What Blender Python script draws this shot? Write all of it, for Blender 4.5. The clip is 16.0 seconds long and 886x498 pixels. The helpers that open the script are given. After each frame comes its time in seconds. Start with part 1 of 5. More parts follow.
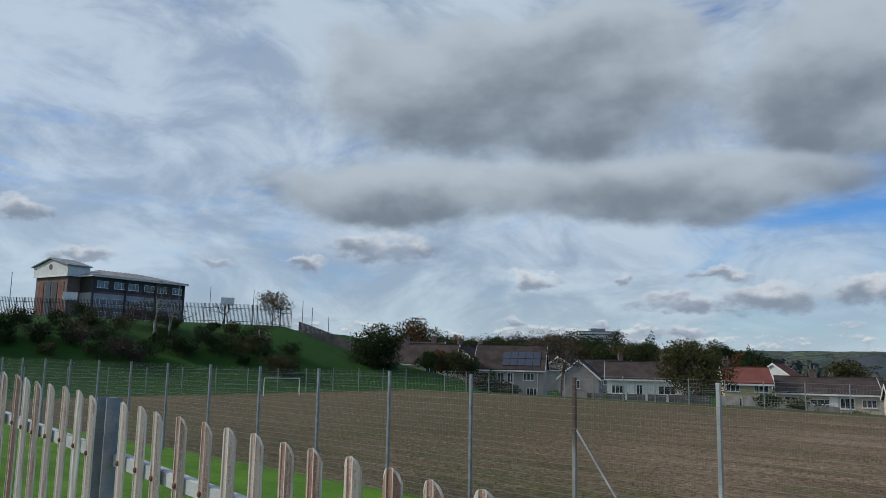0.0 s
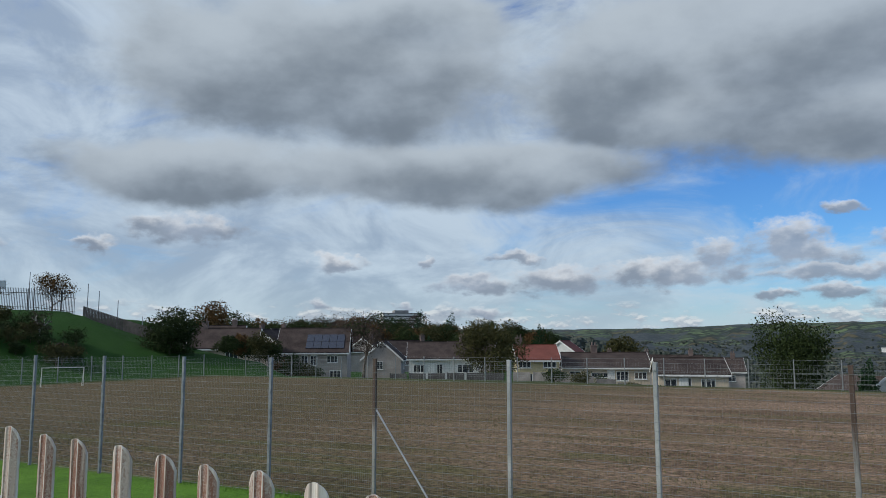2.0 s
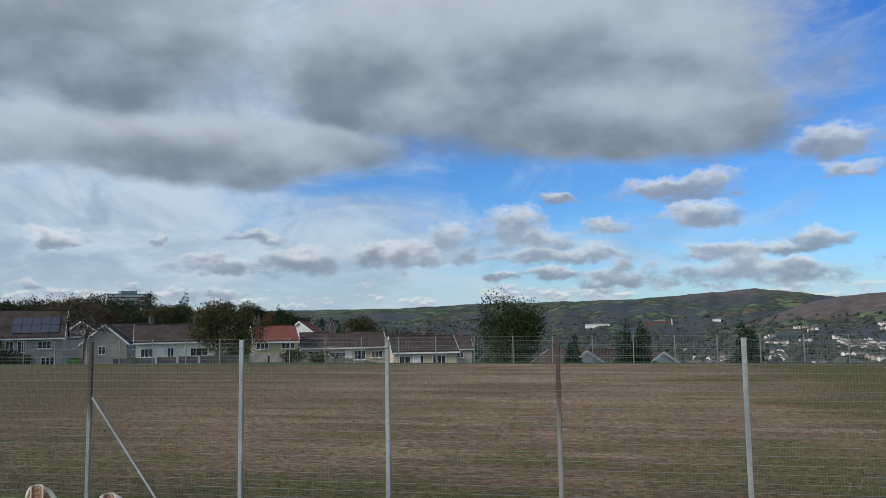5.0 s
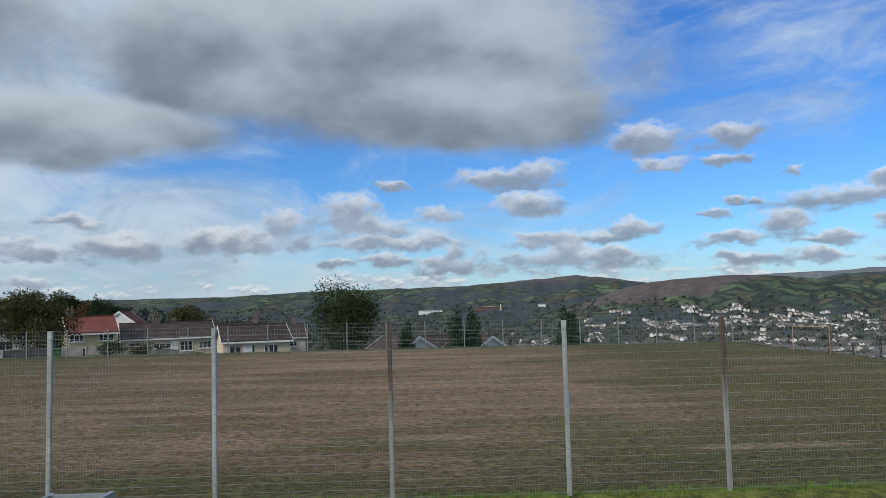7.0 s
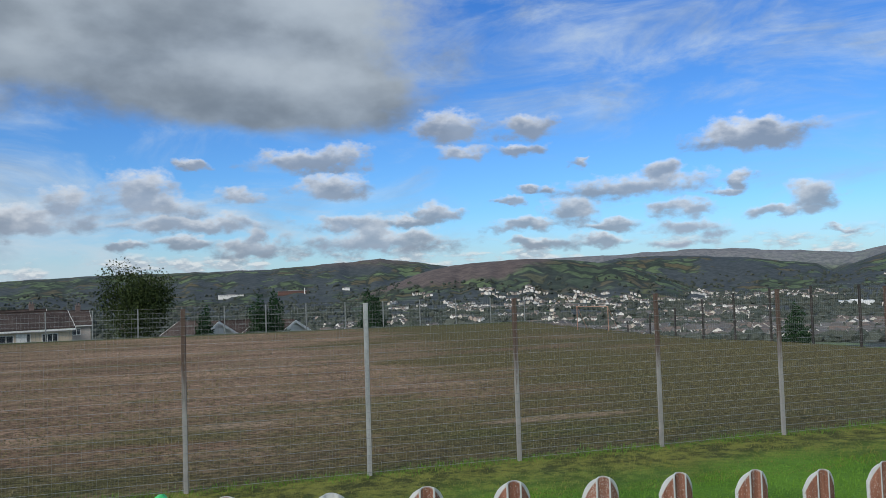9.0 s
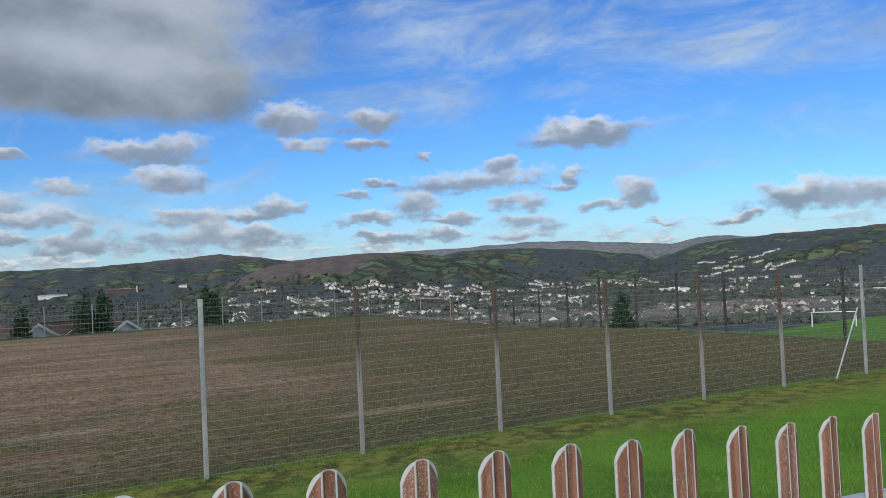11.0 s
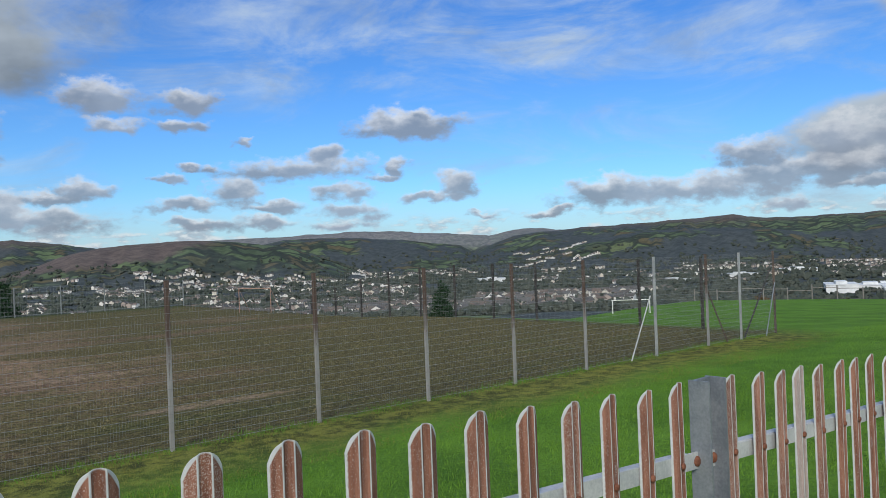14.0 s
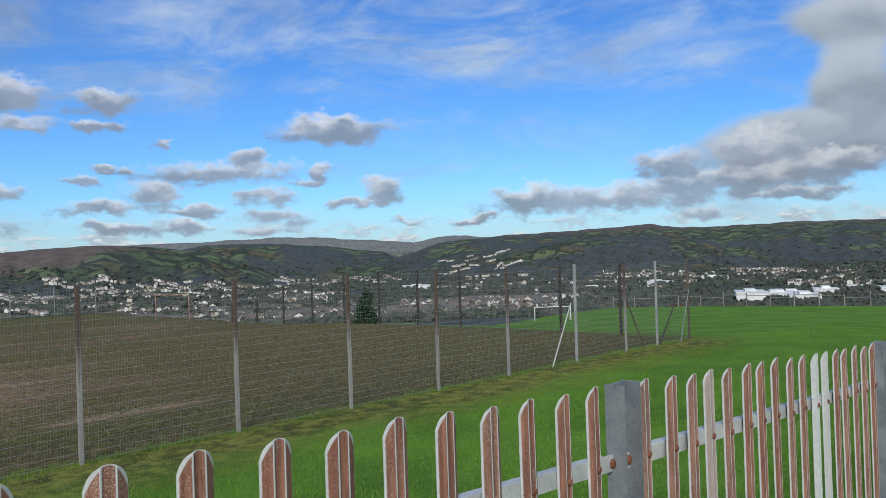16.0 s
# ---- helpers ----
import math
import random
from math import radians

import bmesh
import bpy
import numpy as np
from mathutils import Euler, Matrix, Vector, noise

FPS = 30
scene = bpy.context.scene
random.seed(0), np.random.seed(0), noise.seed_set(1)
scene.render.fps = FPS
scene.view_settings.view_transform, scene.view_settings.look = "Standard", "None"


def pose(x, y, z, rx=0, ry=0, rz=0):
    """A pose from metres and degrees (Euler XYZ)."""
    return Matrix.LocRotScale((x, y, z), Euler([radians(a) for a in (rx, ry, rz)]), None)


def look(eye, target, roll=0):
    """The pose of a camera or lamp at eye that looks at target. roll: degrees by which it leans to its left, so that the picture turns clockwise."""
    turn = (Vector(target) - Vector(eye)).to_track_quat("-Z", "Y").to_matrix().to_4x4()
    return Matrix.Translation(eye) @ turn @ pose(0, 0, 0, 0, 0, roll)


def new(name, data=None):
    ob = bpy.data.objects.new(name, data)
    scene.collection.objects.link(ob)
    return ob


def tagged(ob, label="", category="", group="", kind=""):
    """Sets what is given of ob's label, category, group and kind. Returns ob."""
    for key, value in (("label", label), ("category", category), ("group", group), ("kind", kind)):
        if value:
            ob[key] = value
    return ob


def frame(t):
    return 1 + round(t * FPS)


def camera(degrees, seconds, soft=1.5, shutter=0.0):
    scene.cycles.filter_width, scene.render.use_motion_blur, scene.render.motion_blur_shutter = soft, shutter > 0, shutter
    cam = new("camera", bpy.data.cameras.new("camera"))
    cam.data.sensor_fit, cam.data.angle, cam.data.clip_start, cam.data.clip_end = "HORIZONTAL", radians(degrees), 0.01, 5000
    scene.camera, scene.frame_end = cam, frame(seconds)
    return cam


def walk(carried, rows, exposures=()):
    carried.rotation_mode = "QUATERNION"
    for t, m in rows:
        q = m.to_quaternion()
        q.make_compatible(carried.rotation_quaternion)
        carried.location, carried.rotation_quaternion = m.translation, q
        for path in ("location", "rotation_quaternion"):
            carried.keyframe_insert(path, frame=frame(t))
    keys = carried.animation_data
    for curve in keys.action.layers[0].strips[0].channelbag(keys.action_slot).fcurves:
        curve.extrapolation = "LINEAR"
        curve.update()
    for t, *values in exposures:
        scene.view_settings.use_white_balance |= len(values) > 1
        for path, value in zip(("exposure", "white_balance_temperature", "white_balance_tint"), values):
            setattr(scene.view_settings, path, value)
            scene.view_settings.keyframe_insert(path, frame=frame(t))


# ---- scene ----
EXPOSURES = [(0.0, -0.10), (2.5, -0.05), (6.5, 0.0), (16.0, 0.0)]
cam = camera(59.66, 16.0, soft=0.5)
ROWS = [
    (0.0, -2.331, -1.379, 2.302, 43.36, 8.03, -1.04),
    (0.5, -2.319, -1.374, 2.300, 38.72, 7.61, -0.11),
    (1.0, -2.301, -1.365, 2.299, 34.68, 7.05, 0.09),
    (1.5, -2.292, -1.359, 2.296, 31.87, 6.88, 0.10),
    (2.0, -2.282, -1.349, 2.294, 29.05, 6.85, 0.14),
    (2.5, -2.265, -1.335, 2.289, 24.65, 6.62, 0.43),
    (3.0, -2.252, -1.312, 2.281, 19.55, 6.34, 0.51),
    (3.5, -2.251, -1.289, 2.275, 16.35, 5.96, 0.61),
    (4.0, -2.252, -1.271, 2.269, 13.99, 5.69, 0.68),
    (6.5, -2.208, -1.246, 2.258, 1.96, 4.62, 1.30),
    (7.0, -2.203, -1.236, 2.243, -2.14, 4.09, 1.48),
    (7.5, -2.186, -1.218, 2.243, -6.04, 3.46, 1.48),
    (8.0, -2.181, -1.206, 2.243, -9.36, 2.97, 1.40),
    (8.5, -2.177, -1.207, 2.239, -12.37, 2.64, 1.62),
    (9.0, -2.161, -1.216, 2.234, -16.55, 2.46, 1.81),
    (11.5, -2.085, -1.179, 2.205, -30.11, 1.30, 2.83),
    (12.0, -2.076, -1.182, 2.203, -32.31, 1.05, 2.95),
    (12.5, -2.061, -1.198, 2.196, -34.87, 0.76, 2.91),
    (13.0, -2.053, -1.195, 2.194, -37.97, 0.30, 2.47),
    (13.5, -2.046, -1.197, 2.197, -39.92, 0.18, 2.20),
    (14.0, -2.043, -1.198, 2.198, -41.07, 0.26, 2.23),
    (14.5, -2.045, -1.199, 2.198, -41.79, 0.25, 2.11),
    (15.0, -2.042, -1.205, 2.199, -42.92, 0.34, 2.08),
    (15.5, -2.038, -1.209, 2.198, -44.81, 0.41, 1.98),
    (16.0, -2.030, -1.199, 2.194, -46.65, 0.57, 1.87),
]
walk(cam, [(t, pose(x, y, z, 90 + pitch, roll, yaw)) for t, x, y, z, yaw, pitch, roll in ROWS], EXPOSURES)

# ---- world, sun ----
SUN_AZ, SUN_EL = -128.0, 32.0  # degrees, azimuth from +y towards +x


class Net:
    """Short calls for building a node tree."""

    def __init__(self, tree):
        self.t = tree

    def node(self, kind):
        return self.t.nodes.new(kind)

    def put(self, sock, v):
        if isinstance(v, bpy.types.NodeSocket):
            self.t.links.new(v, sock)
        elif v is not None:
            sock.default_value = v

    def math(self, op, a, b=None, c=None, clamp=False):
        n = self.node("ShaderNodeMath")
        n.operation, n.use_clamp = op, clamp
        for s, v in zip(n.inputs, (a, b, c)):
            self.put(s, v)
        return n.outputs[0]

    def vec(self, op, a, b=None, c=None):
        n = self.node("ShaderNodeVectorMath")
        n.operation = op
        self.put(n.inputs[0], a)
        if b is not None:
            self.put(n.inputs[1], b)
        if c is not None:
            self.put(n.inputs[2], c)
        return n.outputs["Value"] if op in ("DOT_PRODUCT", "LENGTH") else n.outputs[0]

    def noise(self, vector, scale, detail=4.0, rough=0.55, distort=0.0):
        n = self.node("ShaderNodeTexNoise")
        self.put(n.inputs["Vector"], vector)
        n.inputs["Scale"].default_value, n.inputs["Detail"].default_value = scale, detail
        n.inputs["Roughness"].default_value, n.inputs["Distortion"].default_value = rough, distort
        return n.outputs[0]

    def step(self, v, a, b, lo=0.0, hi=1.0):
        n = self.node("ShaderNodeMapRange")
        n.interpolation_type = "SMOOTHSTEP"
        self.put(n.inputs[0], v)
        for s, q in zip(n.inputs[1:5], (a, b, lo, hi)):
            self.put(s, q)
        return n.outputs[0]

    def mix(self, f, a, b, mode="MIX"):
        n = self.node("ShaderNodeMix")
        n.data_type, n.blend_type = "RGBA", mode
        self.put(n.inputs[0], f)
        for s, v in ((n.inputs[6], a), (n.inputs[7], b)):
            self.put(s, (*v, 1.0) if isinstance(v, tuple) and len(v) == 3 else v)
        return n.outputs[2]

    def mixf(self, f, a, b):
        n = self.node("ShaderNodeMix")
        self.put(n.inputs[0], f), self.put(n.inputs[2], a), self.put(n.inputs[3], b)
        return n.outputs[0]

    def xyz(self, v):
        n = self.node("ShaderNodeSeparateXYZ")
        self.put(n.inputs[0], v)
        return n.outputs

    def comb(self, x=0.0, y=0.0, z=0.0):
        n = self.node("ShaderNodeCombineXYZ")
        for s, v in zip(n.inputs, (x, y, z)):
            self.put(s, v)
        return n.outputs[0]


# Clouds: azimuth, elevation, half width, half height, in degrees.
BANKS = (
    (-38.7, 19.3, 12.3, 4.81), (-31.8, 22.6, 5.5, 2.31), (-47.6, 11.7, 7.6, 2.0), (-28.3, 12.1, 11.4, 2.21), (-15.7, 19.1, 4.5, 4.65), (-3.6, 18.6, 16.8, 5.43),
    (4.2, 14.0, 10.1, 2.69), (-12.1, 15.9, 6.8, 2.23), (75.0, 9.6, 2.9, 3.94), (74.1, 14.3, 3.6, 1.57), (71.1, 6.6, 5.2, 1.7),
)
WEST = (
    (-47.9, 8.0, 3.2, 0.92), (-36.7, 5.6, 2.1, 0.58), (-54.1, 6.7, 1.4, 0.41), (-59.7, 6.5, 1.6, 0.44), (-68.5, 6.5, 2.1, 0.46), (-72.8, 9.1, 1.9, 0.73),
    (-23.2, 6.2, 2.1, 0.42), (-26.9, 4.1, 3.0, 0.58), (-20.2, 4.4, 3.3, 0.92), (-30.5, 5.9, 0.6, 0.49), (-26.4, 2.1, 2.0, 0.49), (-38.0, 2.7, 0.9, 0.39),
    (-32.2, 2.6, 0.8, 0.4), (-45.4, 7.8, 1.0, 0.73), (-12.3, 4.7, 4.7, 0.97), (-9.1, 5.9, 1.6, 1.23), (-5.0, 6.6, 2.1, 1.58), (-3.3, 5.7, 2.3, 0.92),
    (-1.7, 4.6, 6.2, 0.54), (-5.5, 3.1, 1.0, 0.37), (-1.7, 3.4, 2.1, 0.5), (2.5, 2.8, 2.1, 0.72), (2.9, 3.7, 0.9, 1.09),
)
MIDDLE = (
    (2.1, 6.4, 1.9, 0.62), (6.4, 9.0, 3.8, 0.83), (9.6, 9.4, 1.9, 0.82), (8.5, 7.1, 2.6, 1.04), (9.4, 4.5, 2.2, 0.58), (11.6, 3.1, 5.3, 0.99),
    (11.4, 3.6, 1.4, 1.24), (13.9, 4.6, 2.0, 0.37), (16.4, 5.1, 1.8, 0.77), (17.4, 11.3, 2.4, 1.19), (18.1, 9.5, 2.0, 0.55), (23.0, 11.2, 1.8, 0.85),
    (22.5, 9.5, 1.2, 0.43), (21.8, 6.0, 1.0, 0.33), (23.5, 6.6, 0.8, 0.29), (27.3, 8.3, 0.8, 0.32), (22.6, 4.0, 2.3, 0.5), (23.6, 2.6, 2.0, 0.38),
    (-1.1, 8.8, 1.1, 0.4),
)
EAST = (
    (38.8, 9.4, 3.6, 0.99), (39.9, 10.1, 0.9, 0.6), (31.0, 6.4, 4.9, 0.89), (32.6, 7.3, 1.2, 0.72), (37.9, 6.4, 0.8, 0.54), (37.1, 5.7, 0.9, 0.31),
    (26.5, 4.8, 1.8, 1.08), (28.7, 3.8, 2.4, 0.45), (34.0, 4.6, 2.3, 0.68), (34.8, 3.2, 2.8, 0.64), (40.5, 4.1, 3.0, 0.46), (42.4, 4.9, 1.5, 1.05),
    (28.1, 2.6, 2.2, 0.5), (33.6, 2.3, 2.7, 0.48), (44.0, 2.7, 1.0, 0.22), (49.9, 2.8, 1.0, 0.26),
)
SOUTH_EAST = (
    (59.0, 3.7, 7.6, 1.06), (53.3, 4.0, 2.5, 0.99), (63.0, 6.0, 2.2, 1.12), (64.9, 4.6, 2.8, 0.95), (69.0, 4.7, 5.0, 1.15), (68.7, 6.5, 2.9, 1.46),
    (65.2, 2.4, 1.4, 0.6), (73.8, 5.3, 3.0, 1.1), (71.0, 3.5, 3.5, 0.46), (48.7, 2.6, 1.7, 0.3),
)
HEAPS = WEST + MIDDLE + EAST + SOUTH_EAST


def cloud_field(n, at, clouds, flat):
    """The squared distance from the nearest cloud's middle, and the height within that cloud."""
    total, lifted = 1e-6, 0.0
    for a, e, w, h in clouds:
        here = at if lifted == 0.0 else n.vec("MULTIPLY_ADD", lifted, (1e-9, 1e-9, 0.0), at)  # keeps the sums in order
        x, y, z = n.xyz(n.vec("MULTIPLY_ADD", here, (1 / w, 1 / h, 0.0), (-a / w, -e / h, 0.0)))
        yy = n.math("MAXIMUM", y, n.math("MULTIPLY", y, -flat))
        d = n.math("MULTIPLY_ADD", yy, yy, n.math("MULTIPLY", x, x))
        k = n.math("POWER", 0.05, d)
        total = n.math("ADD", k, total)
        lifted = n.math("MULTIPLY_ADD", k, y, lifted)
    d2 = n.math("MULTIPLY", n.math("LOGARITHM", total, 2.718282), -1 / 3.0)
    return n.math("SQRT", n.math("MAXIMUM", d2, 0.0)), n.math("DIVIDE", lifted, total)


def make_world():
    world = bpy.data.worlds.new("sky")
    scene.world = world
    world.use_nodes = True
    world.node_tree.nodes.clear()
    n = Net(world.node_tree)
    sky = n.node("ShaderNodeTexSky")
    sky.sky_type, sky.sun_disc = "NISHITA", False
    sky.sun_elevation, sky.sun_rotation = radians(SUN_EL), radians(SUN_AZ)
    sky.air_density, sky.dust_density, sky.ozone_density = 1.0, 0.2, 3.0
    way = n.node("ShaderNodeTexCoord").outputs["Generated"]
    x, y, z = n.xyz(way)
    az = n.math("MULTIPLY", n.math("ARCTAN2", x, y), 57.29578)
    el = n.math("MULTIPLY", n.math("ARCSINE", z), 57.29578)
    blue = n.mix(n.step(el, 0.0, 26.0), (0.056, 0.094, 0.134), (0.033, 0.077, 0.140))
    blue = n.mix(1.0, sky.outputs[0], blue, "MULTIPLY")
    # thin high cloud: wisps drawn out along the wind, closing to a mottled white veil in the west
    turn = n.math("ADD", n.math("MULTIPLY", az, 0.05), n.math("MULTIPLY", el, 0.02))
    streak = n.noise(n.comb(turn, n.math("MULTIPLY", n.math("SUBTRACT", el, n.math("MULTIPLY", az, 0.07)), 0.16), 3.0), 1.5, 8, 0.62, 0.6)
    veil_w = n.math("ADD", n.step(az, 18.0, -44.0, 0.0, 0.44), n.step(az, 88.0, 120.0, 0.0, 0.34))
    low = n.step(el, 9.0, 0.0, 0.0, 0.10)
    high = n.math("MULTIPLY", n.step(el, 9.5, 15.0, 0.0, 0.13), n.step(az, 5.0, 25.0))
    veil = n.step(n.math("ADD", streak, n.math("ADD", n.math("ADD", veil_w, low), high)), 0.50, 0.92)
    lumpy = n.noise(n.comb(n.math("MULTIPLY", az, 0.07), n.math("MULTIPLY", el, 0.13), 7.0), 1.6, 7, 0.6, 0.5)
    white = n.mix(n.step(lumpy, 0.36, 0.62), (0.35, 0.44, 0.55), (0.56, 0.665, 0.76))
    colour = n.mix(n.math("MULTIPLY", veil, 0.90), blue, white)
    haze = n.step(el, 5.5, 0.3)
    colour = n.mix(n.math("MULTIPLY", haze, 0.55), colour, (0.47, 0.60, 0.68))
    # rows of small far cumulus low over the hills
    row_at = n.comb(n.math("MULTIPLY", az, 0.14), n.math("MULTIPLY", el, 0.35), 1.7)
    row = n.noise(row_at, 2.6, 7, 0.56)
    below = n.noise(n.vec("ADD", row_at, (0.0, 0.07, 0.0)), 2.6, 7, 0.56)
    band = n.math("MULTIPLY", n.step(el, 0.2, 0.9), n.step(el, 3.6, 1.8))
    cover = n.math("MULTIPLY", n.step(n.math("ADD", row, n.math("MULTIPLY", band, 0.10)), 0.56, 0.70), band)
    tops = n.step(n.math("SUBTRACT", row, below), -0.03, 0.09)
    colour = n.mix(n.math("MULTIPLY", cover, 0.8), colour, n.mix(tops, (0.40, 0.46, 0.54), (0.72, 0.75, 0.77)))
    # heaped clouds: soft below, ragged above
    tall = n.vec("MULTIPLY", way, (1.0, 1.0, 1.7))
    flat_at = n.comb(az, el, 0.0)
    soft = n.noise(tall, 9.0, 5, 0.50)
    puff = n.noise(tall, 34.0, 5, 0.52)
    crisp = n.noise(tall, 95.0, 5, 0.6)
    for clouds, bend, amount, ragged, fine, low_lit, high_lit, base, top, flat, edge, thick in (
        (BANKS, 5.0, (8.0, 4.0, 0.0), 0.60, 0.5, -0.85, 1.3, (0.185, 0.228, 0.282), (0.47, 0.54, 0.61), 1.1, (1.50, 0.92), 0.97),
        (HEAPS, 30.0, (3.4, 1.9, 0.0), 1.25, 1.25, -0.25, 1.7, (0.235, 0.285, 0.365), (0.80, 0.83, 0.87), 1.1, (1.40, 0.52), 0.90),
    ):
        warp = n.node("ShaderNodeTexNoise")
        warp.inputs["Scale"].default_value, warp.inputs["Detail"].default_value = bend, 5.0
        n.put(warp.inputs["Vector"], tall)
        push = n.vec("SUBTRACT", warp.outputs[1], (0.5, 0.5, 0.5))
        at = n.vec("ADD", flat_at, n.vec("MULTIPLY", push, amount))
        dist, rise = cloud_field(n, at, clouds, flat)
        fuzz = n.math("ADD", n.math("MULTIPLY", n.math("SUBTRACT", soft, 0.5), ragged), n.math("MULTIPLY", n.math("SUBTRACT", puff, 0.5), fine * ragged))
        fuzz = n.math("ADD", fuzz, n.math("MULTIPLY", n.math("SUBTRACT", crisp, 0.5), 0.5 * fine * ragged))
        body = n.step(n.math("ADD", dist, fuzz), edge[0], edge[1])
        lump = puff if fine > 0.5 else soft
        lit = n.step(n.math("ADD", n.math("ADD", rise, n.math("MULTIPLY", dist, 0.25)), n.math("MULTIPLY", n.math("SUBTRACT", lump, 0.5), 2.2)), low_lit, high_lit)
        shade = n.mix(n.step(soft, 0.35, 0.68), base, tuple(1.35 * c for c in base))
        colour = n.mix(n.math("MULTIPLY", body, thick), colour, n.mix(lit, shade, top))
    bg = n.node("ShaderNodeBackground")
    n.put(bg.inputs[0], colour)
    bg.inputs[1].default_value = 1.0
    out = n.node("ShaderNodeOutputWorld")
    n.t.links.new(bg.outputs[0], out.inputs[0])


make_world()
sun = new("sun", bpy.data.lights.new("sun", "SUN"))
sun.data.energy, sun.data.angle, sun.data.color = 3.0, radians(12.0), (1.0, 0.95, 0.87)
_a, _e = radians(SUN_AZ), radians(SUN_EL)
sun.matrix_world = look((math.sin(_a) * 60, math.cos(_a) * 60, 60 * math.tan(_e)), (0, 0, 0))

# ---- materials ----
MATS = {}


def material(name, build, rough=0.8, metal=0.0, spec=0.4):
    """A Principled material; build(net) gives the colour and, if it likes, a height for relief and a roughness."""
    m = bpy.data.materials.new(name)
    m.use_nodes = True
    n = Net(m.node_tree)
    b = m.node_tree.nodes["Principled BSDF"]
    b.inputs["Roughness"].default_value, b.inputs["Metallic"].default_value = rough, metal
    b.inputs["Specular IOR Level"].default_value = spec
    got = build(n)
    n.put(b.inputs["Base Color"], (*got[0], 1.0) if isinstance(got[0], tuple) else got[0])
    if len(got) > 1 and got[1] is not None:
        bump = n.node("ShaderNodeBump")
        bump.inputs["Strength"].default_value, bump.inputs["Distance"].default_value = got[2], got[3]
        n.put(bump.inputs["Height"], got[1])
        n.put(b.inputs["Normal"], bump.outputs[0])
    if len(got) > 4:
        n.put(b.inputs["Roughness"], got[4])
    MATS[name] = m
    return m


def coords(n, which="Object"):
    return n.node("ShaderNodeTexCoord").outputs[which]


def place(n):
    return n.node("ShaderNodeNewGeometry").outputs["Position"]


def mottled(name, dark, light, scale=6.0, fine=60.0, rough=0.8, metal=0.0, bump=0.15, dist=0.01, spec=0.4, vary=0.0):
    """Two scales of mottling between two colours, with fine relief."""

    def build(n):
        p = place(n)
        big, small = n.noise(p, scale, 4), n.noise(p, fine, 3)
        f = n.math("ADD", n.math("MULTIPLY", big, 0.65), n.math("MULTIPLY", small, 0.35))
        f = n.step(f, 0.3, 0.7)
        if vary:
            r = n.node("ShaderNodeObjectInfo").outputs["Random"]
            f = n.math("ADD", f, n.math("MULTIPLY", n.math("SUBTRACT", r, 0.5), vary), clamp=True)
        return n.mix(f, dark, light), small, bump, dist

    return material(name, build, rough, metal, spec)


def leaf_mat(name, dark, light, rough=0.7):
    def build(n):
        r = n.node("ShaderNodeNewGeometry").outputs["Random Per Island"]
        f = n.math("ADD", n.math("MULTIPLY", r, 0.6), n.math("MULTIPLY", n.noise(place(n), 0.6, 3), 0.5), clamp=True)
        return (n.mix(f, dark, light),)

    return material(name, build, rough, 0.0, 0.08)


def pale_build(n):
    # Galvanised edges, red-brown primer showing in the channels, streaked down its length.
    o = n.xyz(coords(n))
    r = n.node("ShaderNodeObjectInfo").outputs["Random"]
    p = place(n)
    grit = n.noise(p, 180.0, 4, 0.7)
    streak = n.noise(n.vec("MULTIPLY", p, (60.0, 60.0, 5.0)), 1.0, 4, 0.6)
    x = n.math("ABSOLUTE", o[0])
    fold = n.step(n.math("ABSOLUTE", n.math("SUBTRACT", x, 0.0120)), 0.0009, 0.0024)
    head = n.step(n.math("ADD", o[2], n.math("MULTIPLY", n.math("MULTIPLY", x, x), 38.0)), 1.762, 1.757)
    channel = n.math("MULTIPLY", n.math("MULTIPLY", n.step(n.math("ADD", x, n.math("MULTIPLY", grit, 0.004)), 0.0355, 0.0325), fold), head)
    along = n.step(n.xyz(p)[0], -5.0, -1.8, -0.16, 0.22)
    wear = n.math("ADD", n.math("ADD", n.math("MULTIPLY", streak, 1.1), n.math("MULTIPLY", grit, 0.5)), n.math("ADD", along, n.math("MULTIPLY", r, 0.35)))
    rust = n.math("MULTIPLY", n.math("MULTIPLY", channel, n.step(wear, 0.62, 0.98)), n.step(r, 0.93, 0.90))
    west = n.step(n.xyz(p)[0], -1.6, -3.2)
    zinc = n.mix(n.noise(p, 45.0, 4), (0.34, 0.36, 0.38), (0.62, 0.63, 0.63))
    zinc = n.mix(west, zinc, n.mix(n.step(streak, 0.35, 0.65), (0.46, 0.37, 0.33), (0.74, 0.69, 0.65)))
    brown = n.mix(n.step(streak, 0.3, 0.75), (0.12, 0.045, 0.028), (0.30, 0.135, 0.09))
    brown = n.mix(n.step(n.math("ADD", n.noise(p, 420.0, 2), n.math("MULTIPLY", r, 0.12)), 0.58, 0.74, 0.0, 0.45), brown, (0.55, 0.50, 0.47))
    return n.mix(rust, zinc, brown), grit, 0.35, 0.002, n.mixf(rust, 0.45, 0.85)


